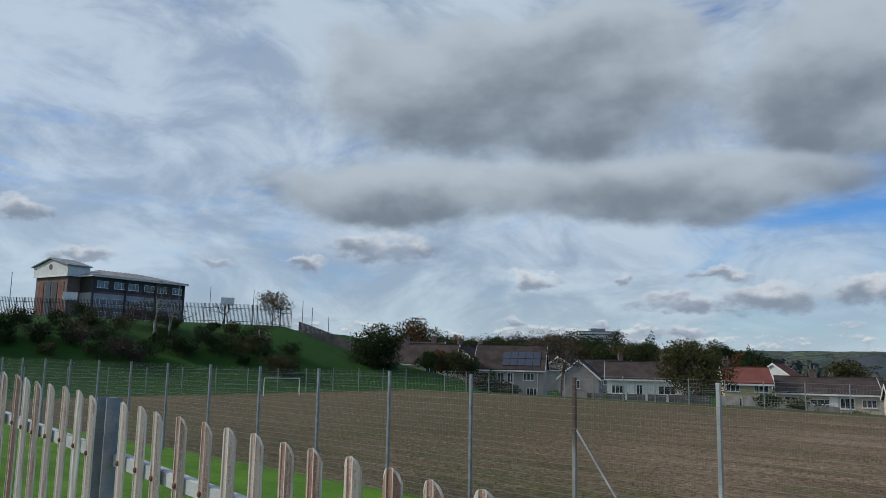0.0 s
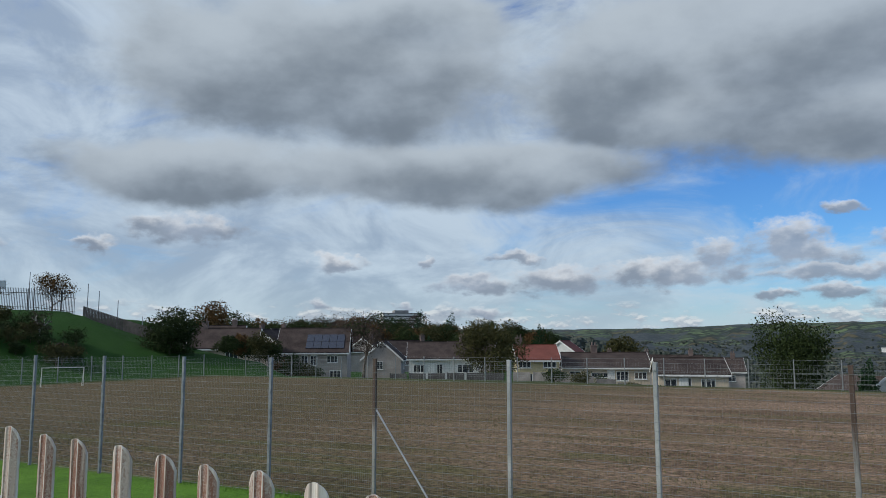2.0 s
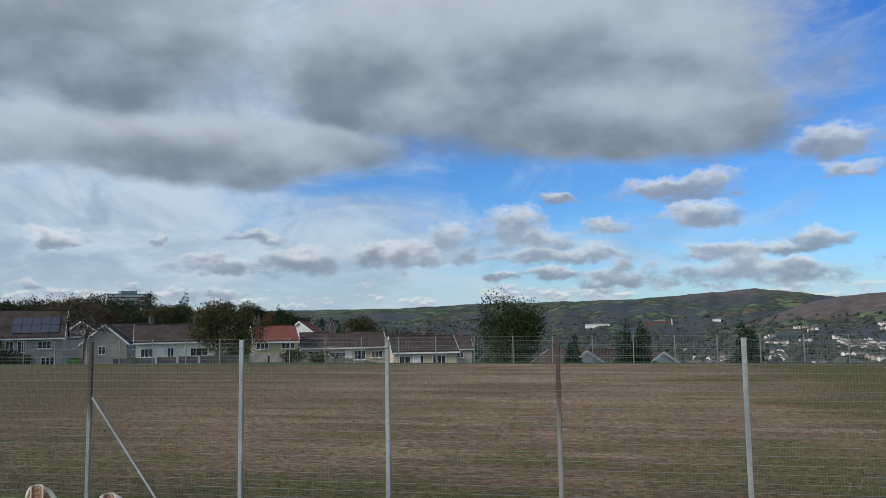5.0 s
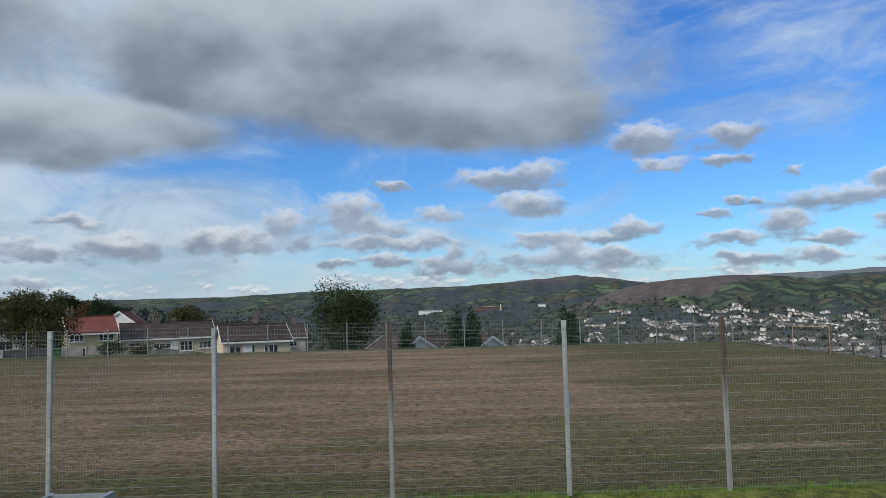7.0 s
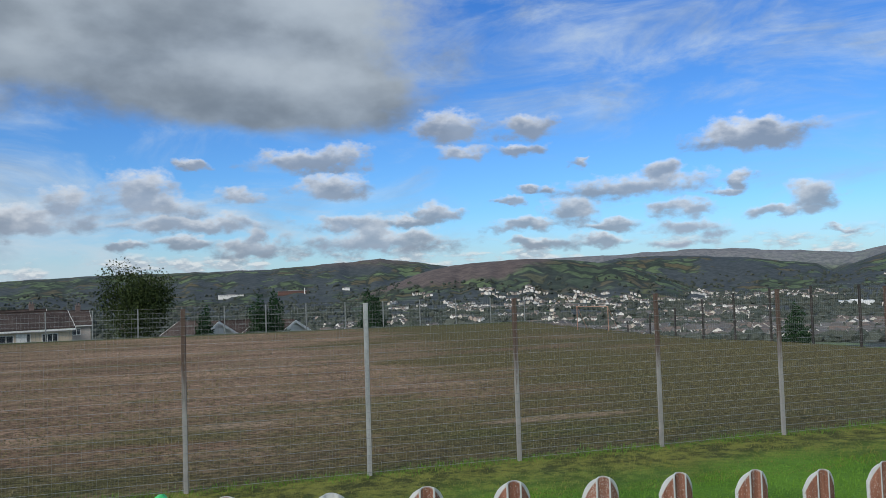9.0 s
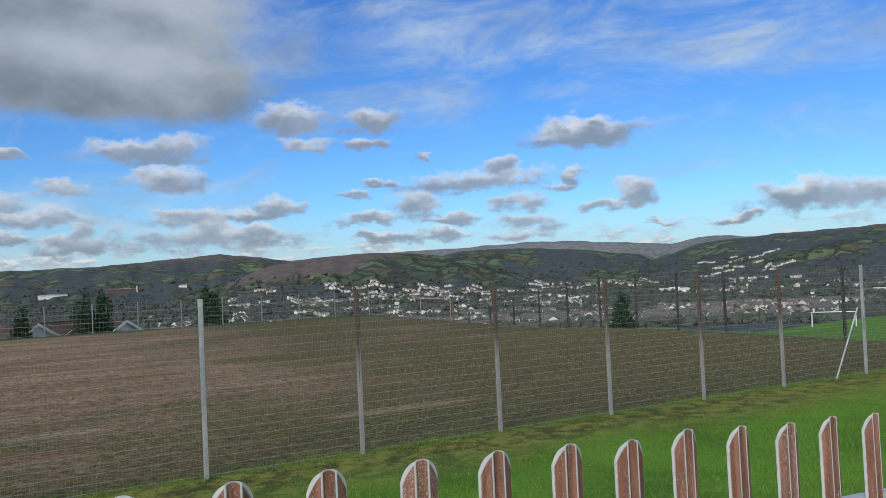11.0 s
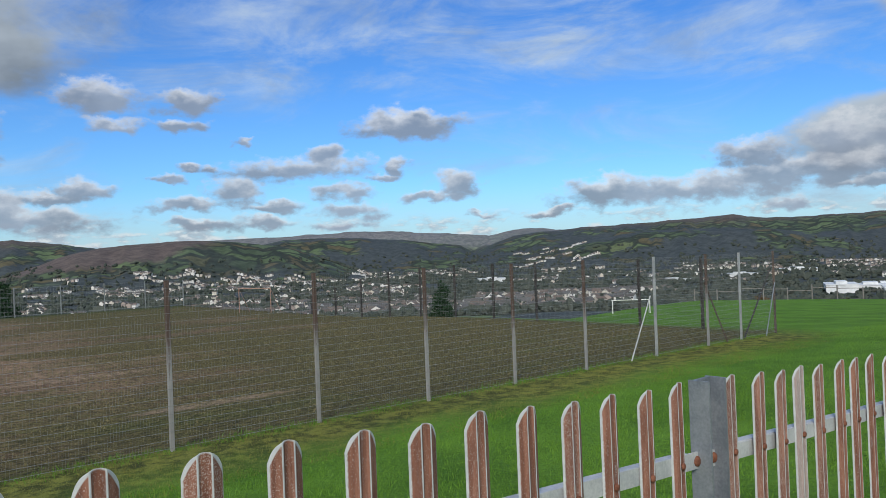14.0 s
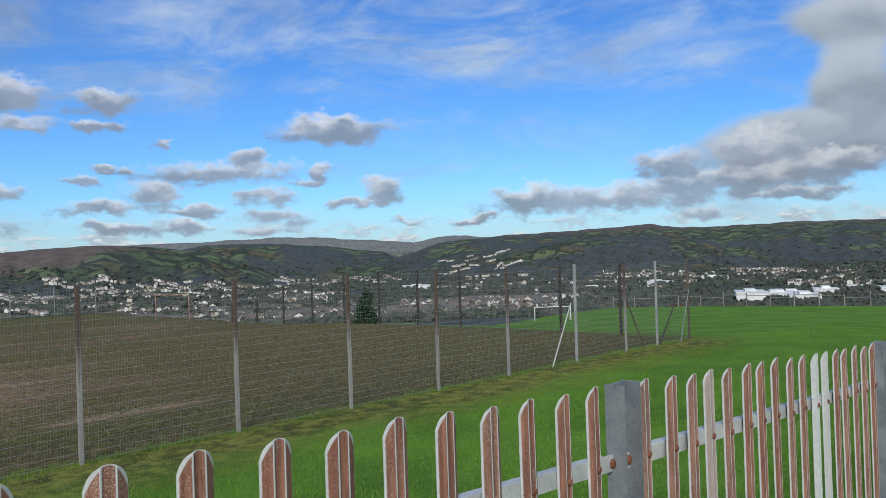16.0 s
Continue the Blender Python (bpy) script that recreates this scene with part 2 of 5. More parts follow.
material("pale_metal", pale_build, 0.6, 0.0, 0.4)
mottled("galvanised", (0.16, 0.18, 0.21), (0.30, 0.32, 0.35), 9, 140, 0.5, 0.35, 0.15, 0.002)
mottled("galvanised_light", (0.36, 0.37, 0.39), (0.60, 0.60, 0.60), 8, 120, 0.5, 0.2, 0.2, 0.002)
mottled("wire", (0.15, 0.165, 0.175), (0.29, 0.31, 0.31), 8, 100, 0.45, 0.3, 0.05, 0.001)
mottled("post_steel", (0.32, 0.33, 0.35), (0.54, 0.55, 0.56), 2.0, 40, 0.5, 0.3, 0.1, 0.002, vary=0.5)
mottled("dark_steel", (0.02, 0.02, 0.022), (0.07, 0.06, 0.055), 3, 40, 0.6, 0.2, 0.1, 0.002)


def worn_build(n):
    # Galvanised post, its zinc gone to rust over the upper part.
    o, p = n.xyz(coords(n)), place(n)
    r = n.node("ShaderNodeObjectInfo").outputs["Random"]
    run = n.noise(n.vec("MULTIPLY", p, (30.0, 30.0, 1.5)), 1.0, 5, 0.65)
    edge = n.math("ADD", n.math("ADD", o[2], n.math("MULTIPLY", n.math("SUBTRACT", run, 0.5), 1.6)), n.math("MULTIPLY", r, 0.5))
    rust = n.step(edge, 1.35, 2.15)
    zinc = n.mix(n.noise(p, 6.0, 4), (0.22, 0.215, 0.215), (0.38, 0.375, 0.37))
    brown = n.mix(run, (0.055, 0.036, 0.030), (0.14, 0.095, 0.078))
    return n.mix(rust, n.mix(n.step(run, 0.58, 0.72, 0.0, 0.6), zinc, brown), brown), run, 0.2, 0.002, n.mixf(rust, 0.5, 0.85)


material("worn_steel", worn_build, 0.6, 0.1, 0.4)
mottled("rusty_steel", (0.05, 0.035, 0.028), (0.15, 0.105, 0.085), 2.5, 40, 0.8, 0.0, 0.2, 0.002)
mottled("bolt_rust", (0.10, 0.035, 0.02), (0.24, 0.09, 0.05), 60, 300, 0.8)
mottled("white_paint", (0.62, 0.62, 0.60), (0.82, 0.82, 0.80), 2, 30, 0.5)
mottled("orange_paint", (0.24, 0.115, 0.08), (0.42, 0.27, 0.20), 3, 30, 0.6)
mottled("bark", (0.05, 0.04, 0.03), (0.14, 0.11, 0.085), 3, 30, 0.9, bump=0.5, dist=0.02)
mottled("pale_bark", (0.22, 0.20, 0.17), (0.42, 0.40, 0.36), 4, 30, 0.9)
mottled("roof_tile", (0.034, 0.026, 0.024), (0.078, 0.060, 0.054), 0.8, 7, 0.9, bump=0.4, dist=0.03, spec=0.12, vary=0.35)
mottled("red_tile", (0.125, 0.036, 0.026), (0.20, 0.062, 0.044), 0.8, 7, 0.85, bump=0.4, dist=0.03)
mottled("grey_roof", (0.16, 0.16, 0.165), (0.27, 0.27, 0.27), 0.5, 4, 0.6)
mottled("render_cream", (0.46, 0.38, 0.28), (0.60, 0.50, 0.38), 0.7, 9, 0.9, vary=0.3)
mottled("render_yellow", (0.48, 0.40, 0.22), (0.60, 0.51, 0.31), 0.7, 9, 0.9)
mottled("render_grey", (0.26, 0.23, 0.21), (0.40, 0.36, 0.33), 0.7, 9, 0.9, vary=0.3)
mottled("render_white", (0.54, 0.55, 0.54), (0.70, 0.70, 0.68), 0.7, 9, 0.9)
mottled("brick_dark", (0.10, 0.075, 0.07), (0.20, 0.15, 0.135), 1.0, 14, 0.9)
mottled("timber_dark", (0.045, 0.042, 0.042), (0.10, 0.095, 0.095), 1.2, 14, 0.9)
mottled("brick_brown", (0.09, 0.05, 0.042), (0.16, 0.09, 0.075), 1.0, 14, 0.9)
mottled("brick_red", (0.13, 0.055, 0.045), (0.22, 0.10, 0.08), 1.0, 14, 0.9)
mottled("clad_grey", (0.26, 0.27, 0.29), (0.36, 0.37, 0.39), 0.6, 6, 0.5)
mottled("plum", (0.10, 0.05, 0.06), (0.17, 0.09, 0.10), 0.6, 6, 0.6)
mottled("timber_grey", (0.13, 0.12, 0.115), (0.27, 0.25, 0.24), 1.2, 14, 0.9, vary=0.4)
mottled("litter_green", (0.03, 0.42, 0.12), (0.08, 0.6, 0.22), 20, 80, 0.4)
mottled("shed_white", (0.50, 0.52, 0.54), (0.74, 0.75, 0.76), 0.05, 0.5, 0.5)
material("glass", lambda n: ((0.03, 0.035, 0.045),), 0.08, 0.0, 0.8)
material("solar", lambda n: (n.mix(n.noise(place(n), 1.5, 3), (0.012, 0.016, 0.035), (0.03, 0.035, 0.06)),), 0.15, 0.0, 0.7)
leaf_mat("leaf_dark", (0.012, 0.022, 0.008), (0.045, 0.065, 0.022))
leaf_mat("leaf_olive", (0.03, 0.034, 0.014), (0.085, 0.08, 0.03))
leaf_mat("leaf_autumn", (0.05, 0.033, 0.016), (0.15, 0.085, 0.035))
leaf_mat("leaf_conifer", (0.008, 0.026, 0.011), (0.028, 0.062, 0.026))
leaf_mat("twig", (0.035, 0.026, 0.022), (0.10, 0.072, 0.058))
leaf_mat("grass_blade", (0.050, 0.122, 0.012), (0.150, 0.295, 0.040))
leaf_mat("moss_blade", (0.07, 0.075, 0.018), (0.26, 0.25, 0.07))
leaf_mat("tuft", (0.055, 0.055, 0.02), (0.25, 0.21, 0.11))
# distant trees: paler, bluer leaves with the haze mixed in
leaf_mat("wood_hazed", (0.034, 0.048, 0.042), (0.082, 0.090, 0.074))


def island_mat(name, colours, rough=0.85):
    """One of a few colours for each loose piece."""

    def build(n):
        r = n.node("ShaderNodeNewGeometry").outputs["Random Per Island"]
        col = colours[0]
        for k, c in enumerate(colours[1:]):
            col = n.mix(n.math("GREATER_THAN", r, (k + 1) / len(colours)), col, c)
        return (n.mix(n.math("MULTIPLY", n.noise(place(n), 0.5, 3), 0.4), col, (0.2, 0.19, 0.17)),)

    return material(name, build, rough)


island_mat("town_wall", [(0.78, 0.77, 0.74), (0.70, 0.66, 0.58), (0.80, 0.79, 0.77), (0.60, 0.55, 0.48), (0.76, 0.74, 0.70), (0.40, 0.33, 0.29)])
island_mat("town_roof", [(0.060, 0.056, 0.056), (0.10, 0.082, 0.074), (0.085, 0.085, 0.09), (0.12, 0.085, 0.072), (0.055, 0.054, 0.060)])

def ground_build(n):
    """Lawn, worn pitch, mound, farmland and moor, each where it lies in the plan."""
    p = place(n)
    x, y, z = n.xyz(p)
    wob = n.math("MULTIPLY", n.math("SUBTRACT", n.noise(p, 0.35, 5, 0.65), 0.5), 3.0)
    grain = n.noise(p, 14.0, 5, 0.7)
    patch = n.noise(p, 0.55, 5, 0.6)
    lawn = n.mix(n.step(n.math("ADD", n.math("MULTIPLY", patch, 0.6), n.math("MULTIPLY", grain, 0.5)), 0.35, 0.75), (0.052, 0.128, 0.012), (0.135, 0.275, 0.030))
    # mound grass: the cloud shade over it is put into this darker green
    shaded_sward = n.mix(patch, (0.010, 0.038, 0.005), (0.026, 0.082, 0.010))
    lawn = n.mix(n.step(n.math("ADD", x, wob), -45.0, -49.0), lawn, shaded_sward)
    lawn = n.mix(n.math("MULTIPLY", n.step(n.math("ADD", y, wob), 42.0, 50.0), n.step(n.math("ADD", x, wob), -49.0, -45.0)), lawn, n.mix(patch, (0.030, 0.048, 0.012), (0.072, 0.092, 0.028)))
    moss = n.mix(n.step(n.noise(p, 3.0, 5, 0.7), 0.4, 0.62), (0.052, 0.040, 0.020), (0.235, 0.225, 0.055))
    # worn pitch: bare brown earth with thin grass, in drawn-out streaks
    streak = n.noise(n.vec("MULTIPLY", p, (0.10, 0.55, 0.0)), 1.0, 6, 0.62)
    fine = n.noise(n.vec("MULTIPLY", p, (2.0, 6.0, 0.0)), 1.0, 5, 0.7)
    earth = n.mix(n.step(n.math("ADD", n.math("MULTIPLY", streak, 0.5), n.math("MULTIPLY", fine, 0.5)), 0.42, 0.58), (0.150, 0.096, 0.064), (0.320, 0.220, 0.158))
    thin = n.mix(n.noise(p, 5.0, 5, 0.7), (0.042, 0.040, 0.016), (0.150, 0.128, 0.056))
    tuftf = n.noise(n.vec("MULTIPLY", p, (1.6, 3.6, 0.0)), 1.0, 6, 0.75)
    earth = n.mix(n.step(tuftf, 0.53, 0.66, 0.0, 0.75), earth, (0.085, 0.072, 0.036))
    near = n.step(n.math("ADD", y, n.math("MULTIPLY", x, -0.32)), 24.0, 11.0, 0.0, 0.20)
    east = n.step(x, 0.0, 14.0, 0.0, 0.30)
    broad = n.math("MULTIPLY", n.math("SUBTRACT", n.noise(n.vec("MULTIPLY", p, (0.10, 0.20, 0.0)), 1.0, 4, 0.6), 0.5), 0.9)
    bare = n.mix(n.step(n.math("ADD", n.math("ADD", n.math("MULTIPLY", streak, 0.6), n.math("MULTIPLY", fine, 0.45)), n.math("ADD", n.math("ADD", near, east), broad)), 0.52, 0.80), earth, thin)
    # darkens westwards: cloud shade painted into the soil colour
    bare = n.mix(n.step(n.math("ADD", x, n.math("MULTIPLY", wob, 2.0)), -2.0, -30.0, 0.0, 0.75), bare, n.mix(0.5, (0.065, 0.050, 0.028), thin))
    for px, py, rx, ry in ((4.4, 21.6, 2.6, 0.45), (5.2, 14.9, 2.4, 0.30), (-2.0, 17.0, 1.6, 0.35), (-1.0, 30.0, 3.0, 0.6)):
        off = n.vec("LENGTH", n.vec("MULTIPLY", n.vec("SUBTRACT", p, (px, py, 0.0)), (1 / rx, 1 / ry, 0.0)))
        bare = n.mix(n.step(n.math("ADD", off, n.math("MULTIPLY", wob, 0.35)), 1.2, 0.6, 0.0, 0.8), bare, n.mix(grain, (0.17, 0.12, 0.085), (0.36, 0.27, 0.20)))
    green_f = n.step(n.math("ADD", n.noise(n.vec("MULTIPLY", p, (0.16, 0.42, 0.0)), 1.0, 6, 0.66), n.step(n.math("ABSOLUTE", n.math("SUBTRACT", y, 34.0)), 6.0, 24.0, -0.05, 0.06)), 0.53, 0.66, 0.0, 0.65)
    bare = n.mix(green_f, bare, n.mix(grain, (0.050, 0.058, 0.018), (0.128, 0.132, 0.046)))
    speck = n.noise(n.vec("MULTIPLY", p, (4.5, 9.0, 0.0)), 1.0, 5, 0.72)
    bare = n.mix(1.0, bare, n.mix(n.step(speck, 0.40, 0.60), (0.55, 0.57, 0.54), (1.52, 1.48, 1.42)), "MULTIPLY")
    inx = n.math("MULTIPLY", n.step(n.math("ADD", x, wob), -59.0, -55.0), n.step(n.math("ADD", x, n.math("MULTIPLY", wob, 0.5)), 25.0, 23.6))
    iny = n.math("MULTIPLY", n.step(n.math("ADD", y, n.math("MULTIPLY", wob, 0.18)), 11.2, 11.7), n.step(n.math("ADD", y, n.math("MULTIPLY", wob, 0.8)), 54.5, 51.5))
    pitch = n.math("MULTIPLY", inx, iny)
    strip = n.math("MULTIPLY", n.step(n.math("ADD", y, n.math("MULTIPLY", wob, 0.9)), 8.6, 10.6), n.step(y, 12.6, 11.5))
    strip = n.math("MULTIPLY", n.math("MULTIPLY", strip, n.step(x, -12.0, -3.0)), n.step(x, 26.0, 22.5))
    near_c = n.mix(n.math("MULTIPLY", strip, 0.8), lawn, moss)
    near_c = n.mix(pitch, near_c, bare)
    # farmland: fields parted by hedges, woods, brown moor on the tops; colours cooled for haze
    v = n.node("ShaderNodeTexVoronoi")
    bend = n.node("ShaderNodeTexNoise")
    bend.inputs["Scale"].default_value = 0.008
    n.put(bend.inputs["Vector"], p)
    warp = n.vec("ADD", p, n.vec("MULTIPLY", bend.outputs[1], (90.0, 90.0, 0.0)))
    n.put(v.inputs["Vector"], n.vec("MULTIPLY", warp, (1.0, 1.0, 0.0)))
    v.inputs["Scale"].default_value = 0.0125
    e = n.node("ShaderNodeTexVoronoi")
    e.feature = "DISTANCE_TO_EDGE"
    n.put(e.inputs["Vector"], n.vec("MULTIPLY", warp, (1.0, 1.0, 0.0)))
    e.inputs["Scale"].default_value = 0.0125
    tone = n.xyz(v.outputs["Color"])
    field = n.mix(tone[0], (0.058, 0.082, 0.050), (0.115, 0.158, 0.076))
    field = n.mix(n.step(tone[1], 0.66, 0.78), field, (0.100, 0.088, 0.050))
    hedge = n.step(e.outputs["Distance"], 0.14, 0.07)
    field = n.mix(n.math("MULTIPLY", hedge, 0.9), field, (0.030, 0.040, 0.034))
    wood = n.step(n.math("ADD", n.noise(p, 0.0038, 7, 0.66), n.step(z, 20.0, -40.0, 0.0, 0.04)), 0.47, 0.52)
    for mx, my, rx, ry, sign in ((500.0, 2230.0, 230.0, 190.0, -1.0), (1000.0, 2150.0, 360.0, 260.0, -0.75), (1250.0, 2150.0, 240.0, 200.0, -0.75), (3750.0, 1550.0, 420.0, 420.0, -0.75), (3350.0, 1500.0, 260.0, 260.0, -0.75), (3950.0, 1050.0, 400.0, 300.0, -0.75)):
        off = n.vec("LENGTH", n.vec("MULTIPLY", n.vec("SUBTRACT", p, (mx, my, 0.0)), (1 / rx, 1 / ry, 0.0)))
        wood = n.math("ADD", wood, n.step(off, 1.2, 0.7, 0.0, sign), clamp=True)
    # the woods' blue-grey stands in for the haze before them
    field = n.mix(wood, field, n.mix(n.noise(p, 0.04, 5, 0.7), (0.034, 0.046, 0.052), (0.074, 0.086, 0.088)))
    moor = n.math("MULTIPLY", n.step(n.math("ADD", z, n.math("MULTIPLY", n.noise(p, 0.003, 4), 60.0)), 105.0, 160.0), 0.85)
    off = n.vec("LENGTH", n.vec("MULTIPLY", n.vec("SUBTRACT", p, (760.0, 2390.0, 0.0)), (1 / 300.0, 1 / 260.0, 0.0)))
    moor = n.math("MAXIMUM", moor, n.step(n.math("ADD", off, n.math("MULTIPLY", n.math("SUBTRACT", n.noise(p, 0.008, 5), 0.5), 1.0)), 1.1, 0.8))
    field = n.mix(moor, field, n.mix(n.noise(p, 0.012, 6, 0.65), (0.074, 0.058, 0.056), (0.140, 0.116, 0.104)))
    # farthest ridge greyed by distance, haze painted into its colour
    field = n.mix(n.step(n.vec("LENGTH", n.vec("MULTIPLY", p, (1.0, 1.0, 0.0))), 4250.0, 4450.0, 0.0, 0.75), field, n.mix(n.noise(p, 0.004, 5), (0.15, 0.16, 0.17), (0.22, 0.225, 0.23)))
    break_up = n.noise(p, 0.035, 6, 0.72)
    field = n.mix(1.0, field, n.mix(n.step(break_up, 0.36, 0.64), (0.74, 0.76, 0.80), (1.22, 1.20, 1.20)), "MULTIPLY")
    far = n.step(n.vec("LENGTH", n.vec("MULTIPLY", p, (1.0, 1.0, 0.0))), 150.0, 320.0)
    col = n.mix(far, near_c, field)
    return col, n.math("ADD", grain, n.math("ADD", n.math("MULTIPLY", fine, 0.8), tuftf)), 0.8, 0.08


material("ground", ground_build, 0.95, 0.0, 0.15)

# ---- helpers for meshes ----
def mesh_object(name, verts, faces, mat, parent=None):
    me = bpy.data.meshes.new(name)
    me.from_pydata([tuple(v) for v in verts], [], [tuple(f) for f in faces])
    me.materials.append(MATS[mat])
    ob = new(name, me)
    ob.parent = parent
    return ob


def part(name, bm, mat, parent, label=""):
    """One bmesh as one mesh object under a thing or a part."""
    me = bpy.data.meshes.new(name)
    bm.to_mesh(me)
    bm.free()
    me.materials.append(MATS[mat])
    ob = new(name, me)
    ob.parent = parent
    return tagged(ob, label)


def thing(name, label, category, group="", kind="", at=None):
    ob = new(name)
    ob.empty_display_size = 0.2
    if at is not None:
        ob.matrix_world = at
    return tagged(ob, label, category, group, kind)


def shared(name, me, parent, m=None):
    ob = new(name, me)
    ob.parent = parent
    if m is not None:
        ob.matrix_basis = m
    return ob


def add_box(bm, x0, x1, y0, y1, z0, z1, m=None):
    c = [Vector((x, y, z)) for z in (z0, z1) for x, y in ((x0, y0), (x1, y0), (x1, y1), (x0, y1))]
    v = [bm.verts.new(m @ p if m else p) for p in c]
    for f in ((3, 2, 1, 0), (4, 5, 6, 7), (0, 1, 5, 4), (1, 2, 6, 5), (2, 3, 7, 6), (3, 0, 4, 7)):
        bm.faces.new([v[i] for i in f])


def add_prism(bm, ring, offset):
    """A closed prism from a polygon of points and an offset."""
    a = [bm.verts.new(Vector(p)) for p in ring]
    b = [bm.verts.new(Vector(p) + Vector(offset)) for p in ring]
    bm.faces.new(a[::-1]), bm.faces.new(b)
    for i in range(len(a)):
        j = (i + 1) % len(a)
        bm.faces.new((a[i], a[j], b[j], b[i]))
    bmesh.ops.recalc_face_normals(bm, faces=bm.faces)


def add_rod(bm, p, q, r0, r1=None, sides=6):
    """A tapered rod from p to q."""
    p, q, r1 = Vector(p), Vector(q), r0 if r1 is None else r1
    t = (q - p).to_track_quat("Z", "Y").to_matrix()
    rings = []
    for c, r in ((p, r0), (q, r1)):
        rings.append([bm.verts.new(c + t @ Vector((math.cos(2 * math.pi * k / sides) * r, math.sin(2 * math.pi * k / sides) * r, 0))) for k in range(sides)])
    for k in range(sides):
        j = (k + 1) % sides
        bm.faces.new((rings[0][k], rings[0][j], rings[1][j], rings[1][k]))
    bm.faces.new(rings[0][::-1]), bm.faces.new(rings[1])


# ---- the ground ----
def ss(a, b, v):
    t = np.clip((v - a) / (b - a), 0, 1)
    return t * t * (3 - 2 * t)


# Ridges round the valley: distance, depth of the slope, bearings (degrees), crest heights over those bearings.
RIDGES = (
    (4720, 700, (14, 18, 25.6, 29.6, 33.5, 36.6, 40.9, 43.6, 44.5, 46.4, 48.4, 50.3, 53), (36, 94, 131, 135, 147, 148, 122, 106, 94, 127, 128, 108, 54)),
    (4300, 1500, (-80, -40, -13.6, -7.4, -1.4, 4.5, 9.3, 12, 13.6, 15.6, 17.3, 21.4, 26), (58, 65, 70, 90, 93, 103, 127, 140, 130, 106, 88, 52, -16)),
    (4250, 1600, (42, 43.9, 46.3, 48.8, 51.9, 55.7, 60.2, 62, 63.7, 65, 67.4, 71, 76.5, 95), (-60, 12, 79, 95, 109, 118, 136, 141, 118, 114, 115, 119, 113, 93)),
    (3650, 900, (24, 27.6, 29.6, 33.5, 37.3, 40.1, 42.4, 44.3), (0, 63, 90, 90, 75, 53, 33, -39)),
    (3300, 800, (45, 47.1, 49.5, 51.8, 54.1, 56.4, 59.2, 63.6, 67.4, 70), (-60, -31, -7, 25, 48, 58, 58, 51, 16, -39)),
    (2600, 750, (9, 12.6, 14.7, 17.3, 21.5, 23.9, 26.8, 30, 32, 35.5), (-50, -4, 33, 58, 70, 70, 58, 38, 0, -60)),
)


def ripple(x, y):
    """A few long waves, for uneven ground."""
    return np.sin(x * 0.011 + 1.3) * np.cos(y * 0.013 + 0.4) + 0.5 * np.sin(x * 0.027 + y * 0.021) + 0.3 * np.sin(x * 0.061 - y * 0.049 + 2.0)


def height(x, y):
    x, y = np.asarray(x, float), np.asarray(y, float)
    r, az = np.hypot(x + 2.0, y), np.degrees(np.arctan2(x + 2.0, y))
    fence = -0.5 * np.tanh(0.116 * x)
    pitch = -0.86 - 0.005 * np.clip(x, -8, 30)
    z = fence + (pitch - fence) * ss(-0.5, 11.5, y)
    z = z + 0.05 * np.sin(x * 0.31 + 0.5) * np.cos(y * 0.23) * ss(0, 4, y) * (1 - ss(9, 11, y))
    # mound at the west end, with the school's terrace on it
    edge = np.interp(y, [-40, 40, 55, 61, 80], [-77.0, -59.5, -56.2, -48.5, -52.0])
    mound = ss(0, 1, (edge - x) / np.interp(y, [54, 60], [27.0, 44.0])) * (1 - ss(55 + 45 * ss(95, 130, -x), 78 + 56 * ss(95, 130, -x), y))
    z = z + 6.7 * mound + 3.0 * ss(95, 190, -x) * (1 - ss(100, 140, y))
    # beyond the pitch: down to the houses in the north-west, steeply down to the valley elsewhere
    west = np.interp(r, [60, 110, 200, 300, 600, 1500, 3000, 4800], [-0.9, -4.3, -1.5, 1.5, 4, 6, -20, -20])
    east = np.interp(r, [36, 50, 62, 110, 200, 350, 520, 1000, 2000, 3000, 4800], [-1.2, -3.4, -5, -10, -18, -29, -40, -57, -66, -62, -50])
    k = ss(-24, -2, az)
    out = west + (east - west) * k
    out = out + ripple(x, y) * np.clip((r - 200) / 900, 0, 1) * 4.0
    rim = np.interp(az, [10, 20, 34, 50, 54, 60], [60, 47, 38, 34, 46, 72])
    beyond = np.maximum(ss(54.5, 66, y), ss(0, 13, r - rim) * (x > 21))
    beyond = np.where(y < -5, np.maximum(beyond * 0, ss(60, 90, r)), beyond)
    green = -0.95 - 0.046 * np.clip(r - 28, 0, 60)
    z = z + (np.minimum(green, z) - z) * ss(22, 30, x) * (y > -20)
    keep = np.clip(1 - 8 * (mound + ss(-75, -90, x) * (y < 60)), 0, 1)
    z = z + (np.minimum(out, z) - z) * beyond * keep
    gully = np.sin(az * 1.9 + r * 0.0011) + 0.6 * np.sin(az * 4.3 - r * 0.0017 + 1.0) + 0.35 * np.sin(az * 9.1 + r * 0.003)
    for d, deep, bearing, crest in RIDGES:
        top = np.interp(az, bearing, crest, left=-90, right=-90) + 0.9 * gully * d / 5000
        up = ss(d - deep, d, r + gully * deep * 0.02 + 0.05 * deep * ripple(x * 0.25, y * 0.25)) * (1 - 0.6 * ss(d, d + deep, r))
        z = np.maximum(z, z + (top - z) * up * (r > 1200))
    return z


